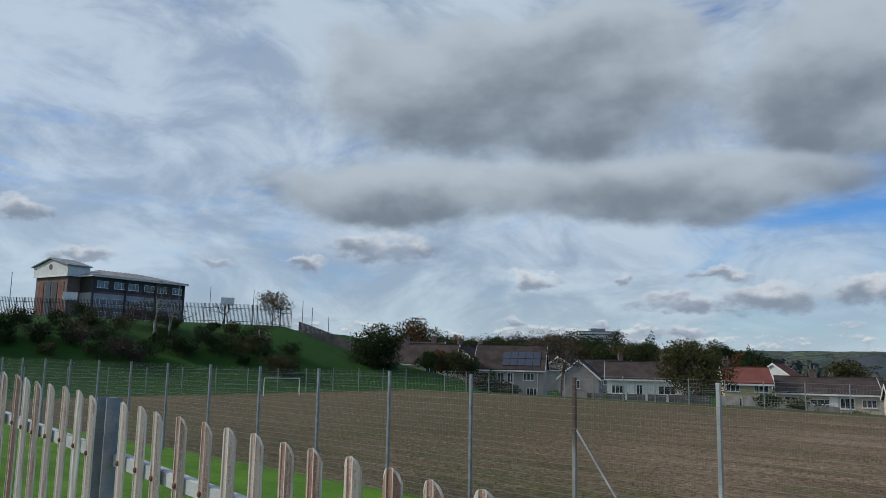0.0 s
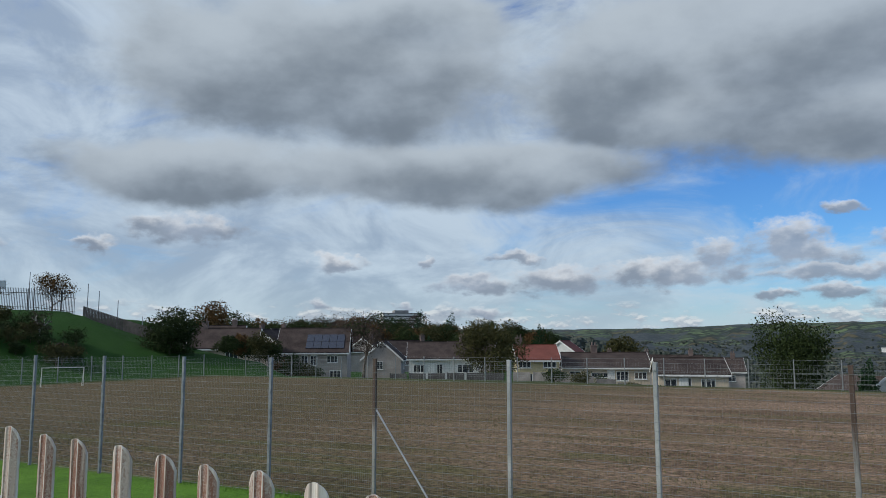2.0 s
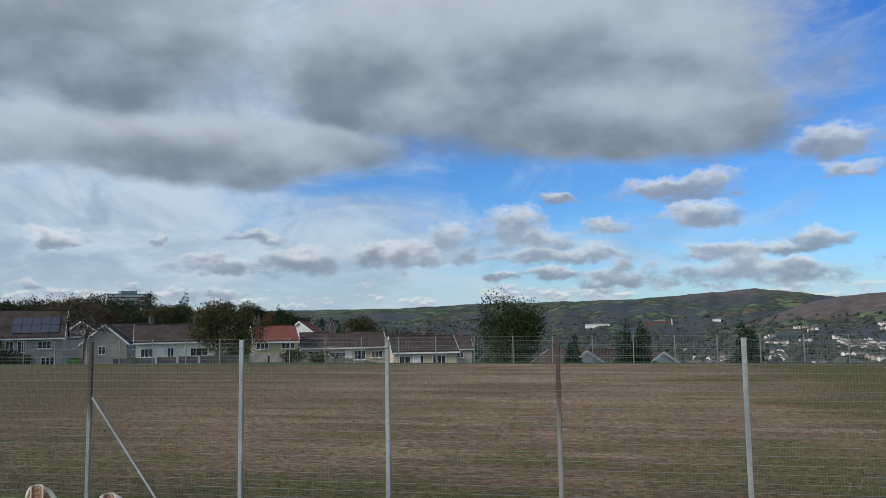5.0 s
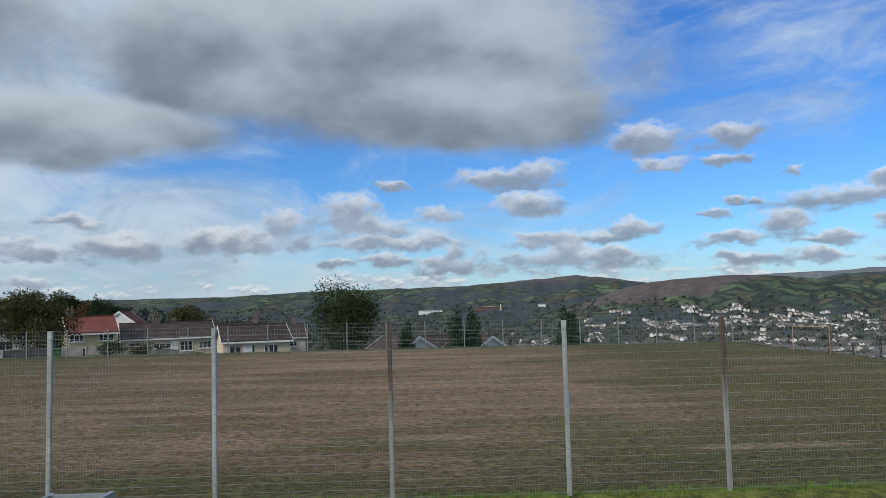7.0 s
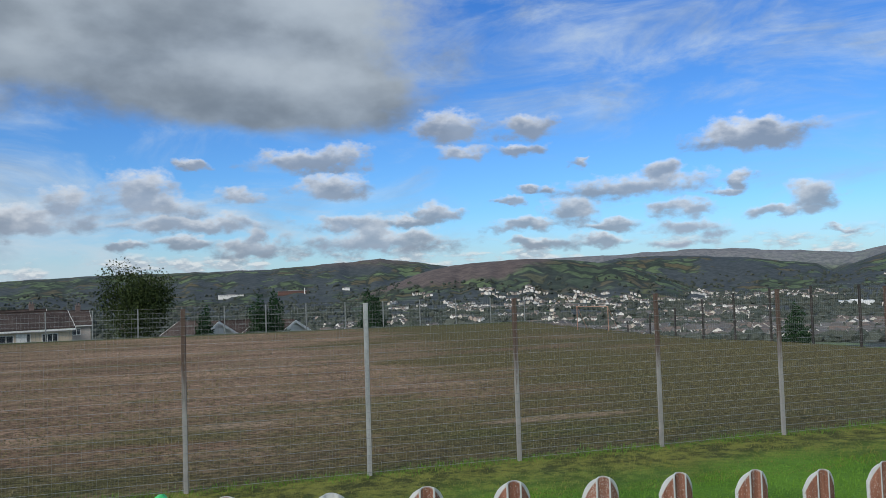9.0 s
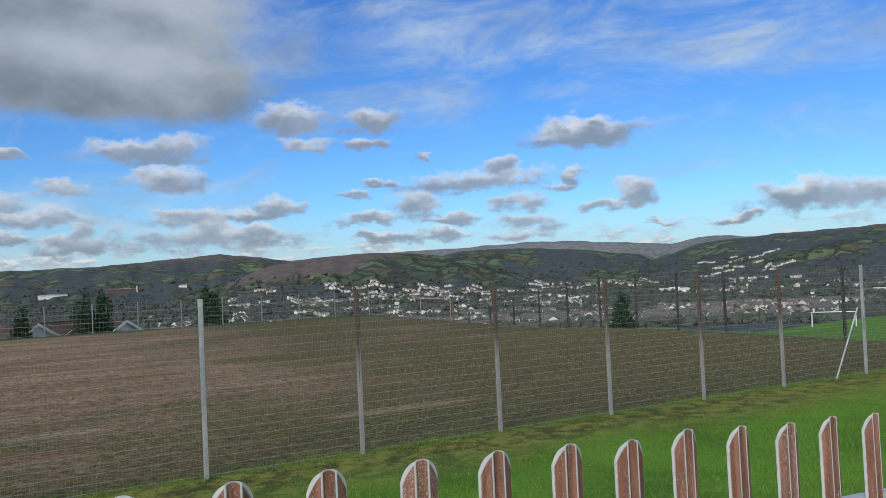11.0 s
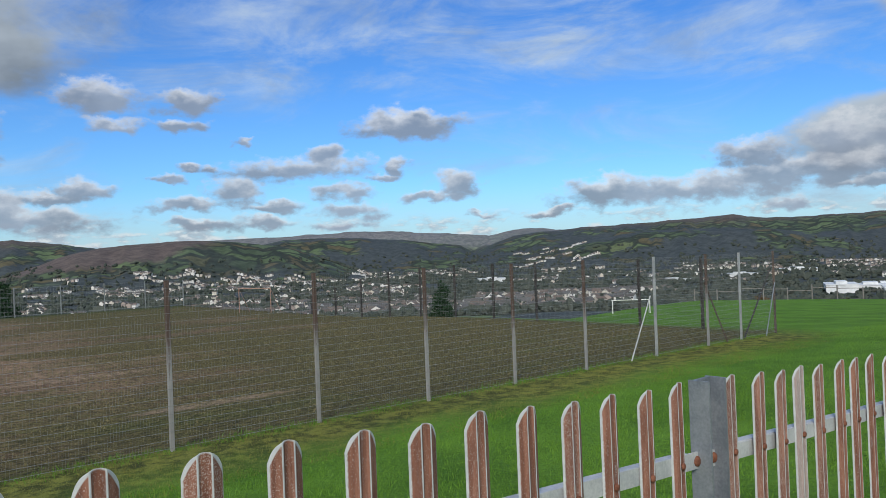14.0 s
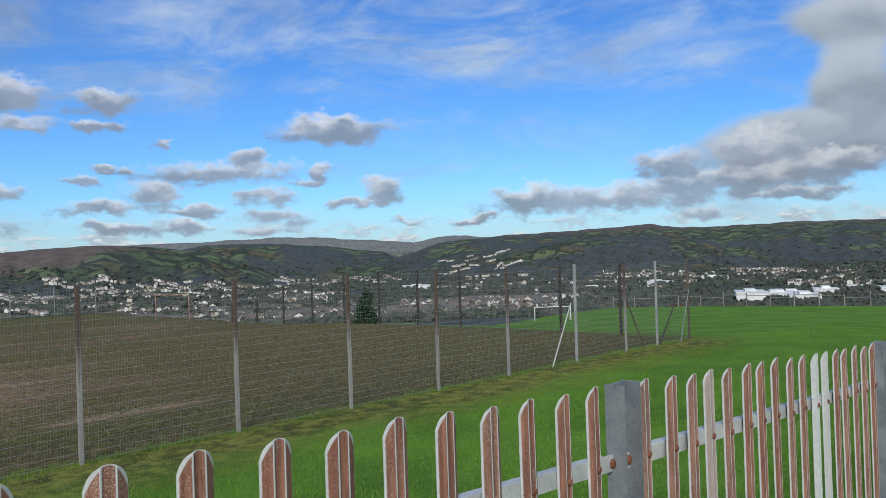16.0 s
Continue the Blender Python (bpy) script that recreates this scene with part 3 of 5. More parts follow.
def make_ground():
    az = np.concatenate([np.linspace(-86, 86, 561), np.linspace(90, 270, 46)])
    rad = np.concatenate([[0.0], np.linspace(0.6, 16, 26), np.geomspace(16.6, 4900, 215)])
    a, r = np.meshgrid(np.radians(az), rad)
    x, y = -2 + r * np.sin(a), r * np.cos(a)
    z = height(x, y)
    n, m = len(rad), len(az)
    v = np.stack([x.ravel(), y.ravel(), z.ravel()], 1)
    i, j = np.meshgrid(np.arange(n - 1), np.arange(m), indexing="ij")
    k = (j + 1) % m
    f = np.stack([(i * m + j), (i * m + k), ((i + 1) * m + k), ((i + 1) * m + j)], -1).reshape(-1, 4)[:, ::-1]
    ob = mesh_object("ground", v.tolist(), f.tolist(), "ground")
    ob.data.polygons.foreach_set("use_smooth", [True] * len(ob.data.polygons))
    return tagged(ob, "grass bank, worn brown sports pitch and green valley farmland", "ground", kind="structure")


make_ground()


def hz(x, y):
    return float(height(x, y))


# ---- weld-mesh fences round the pitch ----
def wire_mesh(width, tall, pitch_h, pitch_v, r_h, r_v):
    """Wires of one panel, thin rods of square section, from x=0 to width."""
    bm = bmesh.new()
    z = 0.06
    while z < tall - 0.02:
        for dy in (-0.009, 0.009):
            add_box(bm, 0, width, dy - r_h, dy + r_h, z - r_h, z + r_h)
        z += pitch_h
    x = pitch_v
    while x < width:
        add_box(bm, x - r_v, x + r_v, -r_v, r_v, 0.03, tall - 0.03)
        x += pitch_v
    me = bpy.data.meshes.new("mesh_panel")
    bm.to_mesh(me)
    bm.free()
    me.materials.append(MATS["wire"])
    return me


def post_mesh(tall, w, d, mat):
    bm = bmesh.new()
    add_box(bm, -w / 2, w / 2, -d / 2, d / 2, -0.3, tall)
    bmesh.ops.bevel(bm, geom=[e for e in bm.edges], offset=0.006, segments=1, affect="EDGES")
    add_box(bm, -w / 2 - 0.004, w / 2 + 0.004, -d / 2 - 0.004, d / 2 + 0.004, tall, tall + 0.012)
    z = 0.25
    while z < tall - 0.1:
        add_box(bm, -w / 2 + 0.012, w / 2 - 0.012, -d / 2 - 0.010, -d / 2 - 0.001, z, z + 0.04)
        z += 0.6
    me = bpy.data.meshes.new("post")
    bm.to_mesh(me)
    bm.free()
    me.materials.append(MATS[mat])
    return me


def fence_run(label, points, tall, panel, mats, wdt=0.075, lean=0.0, seed=1):
    """A run of mesh fence through the given points (x, y), a post at each, a panel between two."""
    rng = random.Random(seed)
    ob = thing("mesh_fence", label, "fence", at=pose(points[0][0], points[0][1], hz(*points[0])))
    base = ob.matrix_world.inverted()
    posts = {m: post_mesh(tall, wdt, wdt * 0.8, m) for m in set(mats)}
    for i, (x, y) in enumerate(points):
        m = mats[i % len(mats)]
        q = points[min(i + 1, len(points) - 1)]
        p0 = points[i] if i + 1 < len(points) else points[i - 1]
        a = math.degrees(math.atan2(q[1] - p0[1], q[0] - p0[0]))
        z = hz(x, y)
        shared("post", posts[m], ob, base @ pose(x, y, z, rng.uniform(-lean, lean), rng.uniform(-lean, lean), a))
        if i + 1 < len(points):
            d = math.hypot(q[0] - x, q[1] - y)
            z2 = hz(*q)
            rise = math.degrees(math.atan2(z2 - z, d))
            shared("mesh_panel", panel, ob, base @ pose(x, y, z, 0, 0, a) @ pose(0, -wdt * 0.4 - 0.012, 0, 0, -rise, 0) @ Matrix.Diagonal((d / 2.8, 1, 1, 1)))
    return ob


def brace(ob, p, q, r, mat):
    bm = bmesh.new()
    m = ob.matrix_world.inverted()
    add_rod(bm, m @ Vector(p), m @ Vector(q), r, r, 6)
    part("brace", bm, mat, ob, "slanting steel brace bolted to a post")


PANEL = wire_mesh(2.8, 2.8, 0.137, 0.05, 0.0013, 0.0007)
PANEL_DARK = wire_mesh(2.8, 2.7, 0.2, 0.1, 0.0015, 0.0005)
PANEL_FAR = wire_mesh(2.8, 1.9, 0.3, 0.2, 0.005, 0.001)
POST_X = (-16.04, -13.46, -10.83, -7.98, -5.40, -2.61, 0.22, 2.83, 5.62, 8.29, 10.92, 13.54, 16.66, 19.42, 21.42, 23.75)
NEAR = [(POST_X[0] - 2.72 * i, 11.3) for i in range(14, 0, -1)] + [(x, 11.3) for x in POST_X]
# the sixteen western posts get the darker steel to imitate their shade
near_fence = fence_run("tall galvanised weld-mesh sports fence along the pitch", NEAR, 2.78, PANEL,
                       ["galvanised"] * 16 + ["worn_steel"] + ["post_steel"] * 2 + ["worn_steel", "post_steel"] + ["worn_steel"] * 5 + ["post_steel", "worn_steel", "post_steel", "rusty_steel"], 0.072, 0.15, 3)
EAST_SIDE = [(23.75, 11.3 + 2.72 * i) for i in range(1, 17)]
east_fence = fence_run("dark mesh sports fence at the pitch end", EAST_SIDE, 2.6, PANEL_DARK, ["dark_steel"], 0.10, 0.4, 4)
NORTH = [(23.75 - 2.8 * i, 54.6 - 0.01 * i) for i in range(0, 29)]
north_fence = fence_run("low galvanised mesh fence on the far side", NORTH, 1.9, PANEL_FAR, ["wire"], 0.07, 0.4, 5)
WEST = [(-57.0 - 0.25 * i, 54.4 - 2.8 * i) for i in range(1, 20)]
west_fence = fence_run("galvanised mesh fence below the grass mound", WEST, 2.0, PANEL_FAR, ["wire"], 0.07, 0.4, 6)
brace(near_fence, (-10.75, 11.25, 1.0), (-9.35, 11.2, -0.85), 0.018, "post_steel")
brace(near_fence, (16.60, 11.4, 0.75), (15.40, 11.25, -0.92), 0.020, "galvanised_light")
brace(near_fence, (19.48, 11.4, 0.98), (20.45, 11.25, -0.95), 0.024, "rusty_steel")
brace(near_fence, (23.72, 11.4, 1.2), (21.60, 11.3, -0.95), 0.030, "dark_steel")
brace(near_fence, (23.72, 11.25, 0.75), (22.67, 11.1, -1.0), 0.018, "galvanised")


# ---- palisade fence at the roadside ----
PALE_STEP, BAY = 0.154, 2.75


def tip(x):
    return 1.80 - 0.0581 * max(-14, min(x, 14))


def pale_mesh(tall):
    """A W-section pale with a rounded head, its channels facing -y."""
    half = [(0.0, -0.0015), (0.006, -0.002), (0.010, -0.0045), (0.0125, -0.005), (0.016, -0.0035), (0.021, -0.0005), (0.0255, 0.002), (0.0295, 0.004), (0.0325, 0.006), (0.034, 0.009)]
    prof = [(-x, y) for x, y in half[:0:-1]] + half
    bm = bmesh.new()
    cols = []
    for x, y in prof:
        drop = 0.046 * (1 - math.sqrt(max(0.0, 1 - (abs(x) / 0.0345) ** 2.2)))
        zs = [0.0, tall * 0.5, tall - 0.09, tall - 0.045 - drop * 0.5, tall - drop]
        # sheet 3 mm thick
        cols.append(([bm.verts.new((x, y, z)) for z in zs], [bm.verts.new((x, y + 0.003, z)) for z in zs]))
    for (a, b), (c, d) in zip(cols, cols[1:]):
        for k in range(4):
            bm.faces.new((a[k], c[k], c[k + 1], a[k + 1]))
            bm.faces.new((d[k], b[k], b[k + 1], d[k + 1]))
        bm.faces.new((a[4], c[4], d[4], b[4]))
    for (a, b), flip in ((cols[0], 0), (cols[-1], 1)):
        for k in range(4):
            f = (b[k], a[k], a[k + 1], b[k + 1])
            bm.faces.new(f[::-1] if flip else f)
    me = bpy.data.meshes.new("pale")
    bm.to_mesh(me)
    bm.free()
    me.materials.append(MATS["pale_metal"])
    return me


def make_palisade():
    ob = thing("palisade_fence", "steel palisade fence with rusty brown and white pales", "fence", at=pose(0, 0, hz(0, 0)))
    base = ob.matrix_world.inverted()
    me = pale_mesh(1.76)
    bolt_bm = bmesh.new()
    bmesh.ops.create_uvsphere(bolt_bm, u_segments=8, v_segments=5, radius=0.0105, matrix=Matrix.Diagonal((1, 0.6, 1, 1)))
    bolt = bpy.data.meshes.new("bolt")
    bolt_bm.to_mesh(bolt), bolt_bm.free()
    bolt.materials.append(MATS["bolt_rust"])
    # I-section post
    bm = bmesh.new()
    ring = [(-0.05, 0), (-0.043, 0), (-0.043, 0.046), (0.043, 0.046), (0.043, 0), (0.05, 0), (0.05, 0.064), (0.043, 0.064), (0.043, 0.053), (-0.043, 0.053), (-0.043, 0.064), (-0.05, 0.064)]
    add_prism(bm, [(x, y, -0.3) for x, y in ring], (0, 0, 2.10))
    post_me = bpy.data.meshes.new("post")
    bm.to_mesh(post_me), bm.free()
    post_me.materials.append(MATS["galvanised"])
    rng = random.Random(5)
    for b in range(-5, 6):
        x0 = b * BAY
        shared("post", post_me, ob, base @ pose(x0 + 0.012, -0.024, tip(x0) - 1.80, 0, 0, rng.uniform(-1, 1)))
        q0, q1 = x0 + 0.065, x0 + BAY - 0.065
        for drop in (0.235, 1.45):
            bm = bmesh.new()
            for y0, y1, z0, z1 in ((0.0175, 0.0235, -0.024, 0.024), (0.0235, 0.055, 0.018, 0.024)):
                ext = 0.055 if y0 < 0.02 else -0.005
                c = [(q0 - ext, y0, tip(q0) - drop + z0), (q0 - ext, y1, tip(q0) - drop + z0), (q0 - ext, y1, tip(q0) - drop + z1), (q0 - ext, y0, tip(q0) - drop + z1)]
                add_prism(bm, c, (q1 - q0 + 2 * ext, 0, tip(q1) - tip(q0)))
            bm.transform(base)
            rail = part("rail", bm, "galvanised_light", ob, "galvanised steel angle rail")
            if drop < 1:
                for e, sgn in ((q0, 0.0), (q1, 0.04)):
                    shared("bolt", bolt, rail, base @ pose(e + sgn - 0.02, 0.0165, tip(e) - drop) @ Matrix.Scale(1.5, 4))
        for k in range(17):
            x = x0 + 0.143 + PALE_STEP * k
            pl = shared("pale", me, ob, base @ pose(x, 0, tip(x) - 1.76 + rng.uniform(-0.006, 0.006), rng.uniform(-0.3, 0.3), rng.uniform(-0.22, 0.22), rng.uniform(-4, 4)))
            shared("bolt", bolt, pl, pose(0, -0.006, 1.76 - 0.235))
    return ob


make_palisade()


# ---- places by bearing and distance from the roadside ----
def polar(bearing, dist):
    a = radians(bearing)
    return -2.2 + dist * math.sin(a), -1.25 + dist * math.cos(a)


# ---- trees and bushes ----
def crown_mesh(name, blobs, count, size, mat, seed, hollow=0.35):
    """Leaf clumps, each a small bent card, scattered through blobs (x, y, z, rx, ry, rz)."""
    count, size = int(count * 2.2), size * 0.66
    rng = np.random.default_rng(seed)
    w = np.array([b[3] * b[4] * b[5] for b in blobs]) ** 0.67
    pick = rng.choice(len(blobs), count, p=w / w.sum())
    d = rng.normal(size=(count, 3))
    d /= np.linalg.norm(d, axis=1)[:, None]
    lump = 1 + 0.22 * np.sin(d[:, 0] * 5 + pick) * np.cos(d[:, 1] * 4 + d[:, 2] * 5) + 0.055 * rng.normal(size=count)
    rad = (hollow + (1 - hollow) * rng.random(count) ** 0.5) * lump
    B = np.array(blobs, float)[pick]
    c = B[:, :3] + d * rad[:, None] * B[:, 3:]
    u = rng.normal(size=(count, 3))
    u /= np.linalg.norm(u, axis=1)[:, None]
    v = np.cross(u, rng.normal(size=(count, 3)))
    v /= np.linalg.norm(v, axis=1)[:, None]
    s = size * rng.uniform(0.55, 1.35, count)[:, None]
    u, v = u * s, v * s * 0.62
    bend = np.cross(u, v) / s * 0.35
    pts = np.stack([c - u, c - v * 0.9 + bend, c + u * 0.9, c + v], 1).reshape(-1, 3)
    idx = np.arange(count * 4).reshape(-1, 4)
    me = bpy.data.meshes.new(name)
    me.from_pydata(pts.tolist(), [], idx.tolist())
    me.materials.append(MATS[mat])
    return me


def limbs(bm, rng, p, way, length, r, depth, spread=0.55, sides=5):
    """A limb that forks towards its tip."""
    q = p + way * length
    mid = p + way * length * 0.5 + Vector((rng.uniform(-1, 1), rng.uniform(-1, 1), 0)) * length * 0.05
    add_rod(bm, p, mid, r, r * 0.82, sides)
    add_rod(bm, mid, q, r * 0.82, r * 0.6, sides)
    if depth:
        for k in range(rng.choice((2, 3, 3))):
            w = (way + Vector((rng.gauss(0, spread), rng.gauss(0, spread), rng.gauss(0.1, spread * 0.6)))).normalized()
            limbs(bm, rng, mid + (q - mid) * rng.uniform(0.4, 1), w, length * rng.uniform(0.55, 0.8), r * 0.55, depth - 1, spread, max(3, sides - 1))


def tree(name, label, category, x, y, tall, wide, leaf, seed, count=2200, size=0.28, trunk="bark", stem=0.25, hollow=0.35, depth=3, sink=0.0, lumps=7, top=1.0, group=""):
    """A broadleaf tree: trunk with forking limbs, and a ragged crown."""
    rng = random.Random(seed)
    ob = thing(name, label, category, group, at=pose(x, y, hz(x, y) - sink))
    bm = bmesh.new()
    limbs(bm, rng, Vector((0, 0, -0.2)), Vector((rng.uniform(-0.08, 0.08), 0, 1)).normalized(), tall * max(stem, 0.16) + 0.2, tall * 0.028, depth, 0.5)
    part("trunk", bm, trunk, ob)
    if count:
        z0 = tall * stem
        blobs = [(0, 0, (tall + z0) * 0.5, wide * 0.36, wide * 0.36, (tall - z0) * 0.44)]
        for k in range(lumps):
            a, e = rng.uniform(0, 6.28), rng.uniform(-0.8, 0.95)
            rr = wide * 0.5 * rng.uniform(0.42, 0.72) * math.sqrt(1 - e * e * 0.7)
            s = rng.uniform(0.17, 0.30)
            blobs.append((rr * math.cos(a), rr * math.sin(a), (tall + z0) * 0.5 + e * (tall - z0) * 0.36 * top, wide * s, wide * s, (tall - z0) * s * 0.9))
        shared("crown", crown_mesh("crown", blobs, count, size, leaf, seed, hollow), ob)
    return ob


def conifer(label, x, y, tall, wide, seed, count=1500, sink=0.0, name="cypress_tree", size=0.22):
    ob = thing(name, label, "tree", at=pose(x, y, hz(x, y) - sink))
    bm = bmesh.new()
    add_rod(bm, (0, 0, -0.2), (0, 0, tall * 0.8), tall * 0.022, 0.02, 6)
    part("trunk", bm, "bark", ob)
    rng = random.Random(seed)
    blobs = []
    for k in range(9):
        f = k / 8
        blobs.append((rng.uniform(-0.1, 0.1) * wide, rng.uniform(-0.1, 0.1) * wide, tall * (0.10 + 0.80 * f), wide * 0.5 * (1 - f) ** 0.7 + 0.12 * wide, wide * 0.5 * (1 - f) ** 0.7 + 0.12 * wide, tall * 0.13))
    shared("crown", crown_mesh("crown", blobs, count, size, "leaf_conifer", seed, 0.5), ob)
    return ob


def bare_tree(name, label, x, y, tall, seed, lean=0.1, depth=5, trunk="bark", spread=0.6, leaf="", count=0, sink=0.0):
    rng = random.Random(seed)
    ob = thing(name, label, "tree", at=pose(x, y, hz(x, y) - sink))
    bm = bmesh.new()
    limbs(bm, rng, Vector((0, 0, -0.2)), Vector((lean, 0.0, 1)).normalized(), tall * 0.34, tall * 0.026, depth, spread)
    part("trunk", bm, trunk, ob)
    if count:
        shared("crown", crown_mesh("crown", [(lean * tall * 0.5, 0, tall * 0.68, tall * 0.34, tall * 0.34, tall * 0.32)], count, 0.12, leaf, seed, 0.2), ob)
    return ob


# ---- houses ----
def window_on(parent, m, w, h, panes=2, glass="glass", frame="white_paint"):
    """A casement window in a wall whose outside looks along the local -y of m."""
    bm = bmesh.new()
    t = 0.07
    for x0, x1, z0, z1 in ((0, w, 0, t), (0, w, h - t, h), (0, t, t, h - t), (w - t, w, t, h - t)):
        add_box(bm, x0, x1, -0.04, 0.05, z0, z1, m)
    for k in range(1, panes):
        add_box(bm, w * k / panes - t / 2, w * k / panes + t / 2, -0.04, 0.05, t, h - t, m)
    win = part("window", bm, frame, parent)
    bm = bmesh.new()
    add_box(bm, t, w - t, -0.015, 0.02, t, h - t, m)
    part("pane", bm, glass, win)
    bm = bmesh.new()
    add_box(bm, -0.08, w + 0.08, -0.10, 0.0, -0.07, -0.003, m)
    part("sill", bm, "white_paint", win)


def house(label, bearing, dist, long, deep, wall_h, rise, turn=0.0, wall="render_cream", roof="roof_tile", z=None, windows=(), chimney=None, solar=False, name="house", group="houses below the pitch", door=None, gable_windows=()):
    """A gabled house: local x runs along the ridge, the front looks along local -y. windows: (x, z, w, h)."""
    x, y = polar(bearing, dist)
    ob = thing(name, label, "house", group, at=pose(x, y, hz(x, y) if z is None else z, 0, 0, -bearing + turn))
    L, D, H = long / 2, deep / 2, wall_h
    bm = bmesh.new()
    add_prism(bm, [(-L, -D, -4.0), (-L, D, -4.0), (-L, D, H), (-L, 0, H + rise), (-L, -D, H)], (long, 0, 0))
    body = part("wall", bm, wall, ob)
    over, thick = 0.35, 0.16
    k = rise / D
    bm = bmesh.new()
    for s in (-1, 1):
        yo = s * (D + over)
        ring = [(-L - 0.25, yo, H - over * k + 0.03), (-L - 0.25, 0, H + rise + 0.03), (-L - 0.25, 0, H + rise + thick + 0.03), (-L - 0.25, yo, H - over * k + thick + 0.03)]
        add_prism(bm, ring, (long + 0.5, 0, 0))
    add_box(bm, -L - 0.25, L + 0.25, -0.12, 0.12, H + rise + thick, H + rise + thick + 0.10)
    rf = part("roof", bm, roof, ob)
    for s in (-1, 1):
        for e in (-L - 0.29, L + 0.254):
            ring = [(e, s * (D + over), H - over * k - 0.12), (e, 0, H + rise - 0.10), (e, 0, H + rise + thick + 0.05), (e, s * (D + over), H - over * k + thick + 0.05)]
            bm = bmesh.new()
            add_prism(bm, ring, (0.036, 0, 0))
            part("bargeboard", bm, "white_paint", rf, "white painted verge board")
        yy = s * (D + over)
        bm = bmesh.new()
        add_box(bm, -L - 0.25, L + 0.25, min(yy, yy + s * 0.05), max(yy, yy + s * 0.05), H - over * k - 0.12, H - over * k + 0.06)
        part("fascia", bm, "white_paint", rf, "white painted fascia and gutter")
    if chimney is not None:
        bm = bmesh.new()
        add_box(bm, chimney - 0.4, chimney + 0.4, -0.3, 0.3, H + rise - 0.5, H + rise + 1.0)
        add_box(bm, chimney - 0.47, chimney + 0.47, -0.37, 0.37, H + rise + 1.0, H + rise + 1.12)
        for px in (-0.2, 0.2):
            add_rod(bm, (chimney + px, 0, H + rise + 1.1), (chimney + px, 0, H + rise + 1.5), 0.11, 0.09, 8)
        part("chimney", bm, "brick_dark", rf)
    for wx, wz, ww, wh in windows:
        window_on(body, Matrix.Translation((wx, -D - 0.003, wz)), ww, wh, 2 if ww < 1.5 else 3)
    for side, wy, wz, ww, wh in gable_windows:
        m = Matrix.Translation((side * (L + 0.003), wy - side * -ww / 2 * -1, wz)) @ pose(0, 0, 0, 0, 0, 90 * side)
        window_on(body, m, ww, wh, 2)
    if door is not None:
        bm = bmesh.new()
        add_box(bm, door, door + 0.9, -D - 0.06, -D - 0.003, 0.05, 2.1)
        part("door", bm, "white_paint", body, "white panelled house door")
    if solar:
        ang = math.degrees(math.atan2(rise, D))
        for r in range(2):
            for c in range(5):
                m = pose(-L * 0.2 + c * 1.05, -D - over, H - over * k + thick + 0.05, ang, 0, 0)
                bm = bmesh.new()
                add_box(bm, 0, 1.0, 0.8 + r * 1.7, 2.4 + r * 1.7, 0.03, 0.08, m)
                part("solar_panel", bm, "solar", rf, "dark glass solar panel in a thin frame")
    return ob


house("two-storey cream rendered house with brown tiled roof", -44.6, 108, 8.5, 8, 5.0, 2.4, -12, "render_cream", z=-3.4,
      windows=[(-3.4, 0.9, 1.8, 1.2), (-3.4, 3.4, 1.6, 1.1), (0.6, 3.4, 1.6, 1.1), (1.6, 0.9, 1.6, 1.2)], chimney=-3.0)
house("brown-roofed house half hidden by autumn shrubs", -41.6, 118, 7.0, 8, 4.6, 2.6, 62, "render_grey", z=-3.2, windows=[(-1, 3.0, 1.4, 1.1)])
house("grey rendered house with solar panels on its brown roof", -38.4, 112, 9.5, 9, 4.4, 3.1, -6, "render_grey", z=-3.4,
      windows=[(-4.0, 2.8, 1.2, 1.1), (-1.5, 2.5, 0.9, 1.4), (-0.2, 2.5, 0.9, 1.4), (2.0, 2.9, 1.5, 1.0), (2.4, 0.8, 1.5, 1.1)], solar=True)
house("grey gabled house turned end-on to the pitch", -33.4, 125, 8.0, 6.0, 3.9, 2.6, 84, "render_grey", z=-4.2, windows=[(0.5, 2.2, 1.2, 1.1)], gable_windows=[(1, 0.3, 2.3, 1.0, 1.2), (-1, 0.3, 2.3, 1.0, 1.2)])
house("low bungalow with pale blue walls and brown roof", -29.0, 110, 10.0, 7.5, 2.9, 2.0, 2, "render_white", z=-2.8,
      windows=[(-4.4, 0.9, 1.5, 1.1), (-1.2, 0.6, 0.8, 1.5), (1.6, 0.9, 2.2, 1.1)], door=-2.4, chimney=2.5)
house("yellow rendered house with red tiled roof", -22.4, 100, 5.0, 7.5, 3.3, 1.6, 6, "render_yellow", "red_tile", z=-3.2,
      windows=[(-2.4, 2.3, 1.5, 0.9), (0.6, 2.3, 1.6, 0.9), (-2.2, 0.5, 1.5, 1.1)], gable_windows=[(1, 0.0, 2.0, 1.0, 1.1)], chimney=-2.0)
house("white gabled house with small red roof", -20.2, 150, 5.0, 6.5, 4.6, 2.3, 70, "render_white", "red_tile", z=-4.6, windows=[(-0.6, 2.4, 1.2, 1.2)], gable_windows=[(-1, 0.2, 3.0, 1.0, 1.2)])
house("long cream bungalow with brown tiled roof", -17.5, 104, 10.6, 8, 2.5, 1.6, 5, "render_cream", z=-3.4,
      windows=[(-4.6, 0.9, 1.4, 1.1), (-1.9, 1.2, 2.2, 0.6), (1.2, 0.8, 1.5, 1.2), (3.4, 1.0, 1.5, 0.9)], chimney=-1.2, door=0.1)
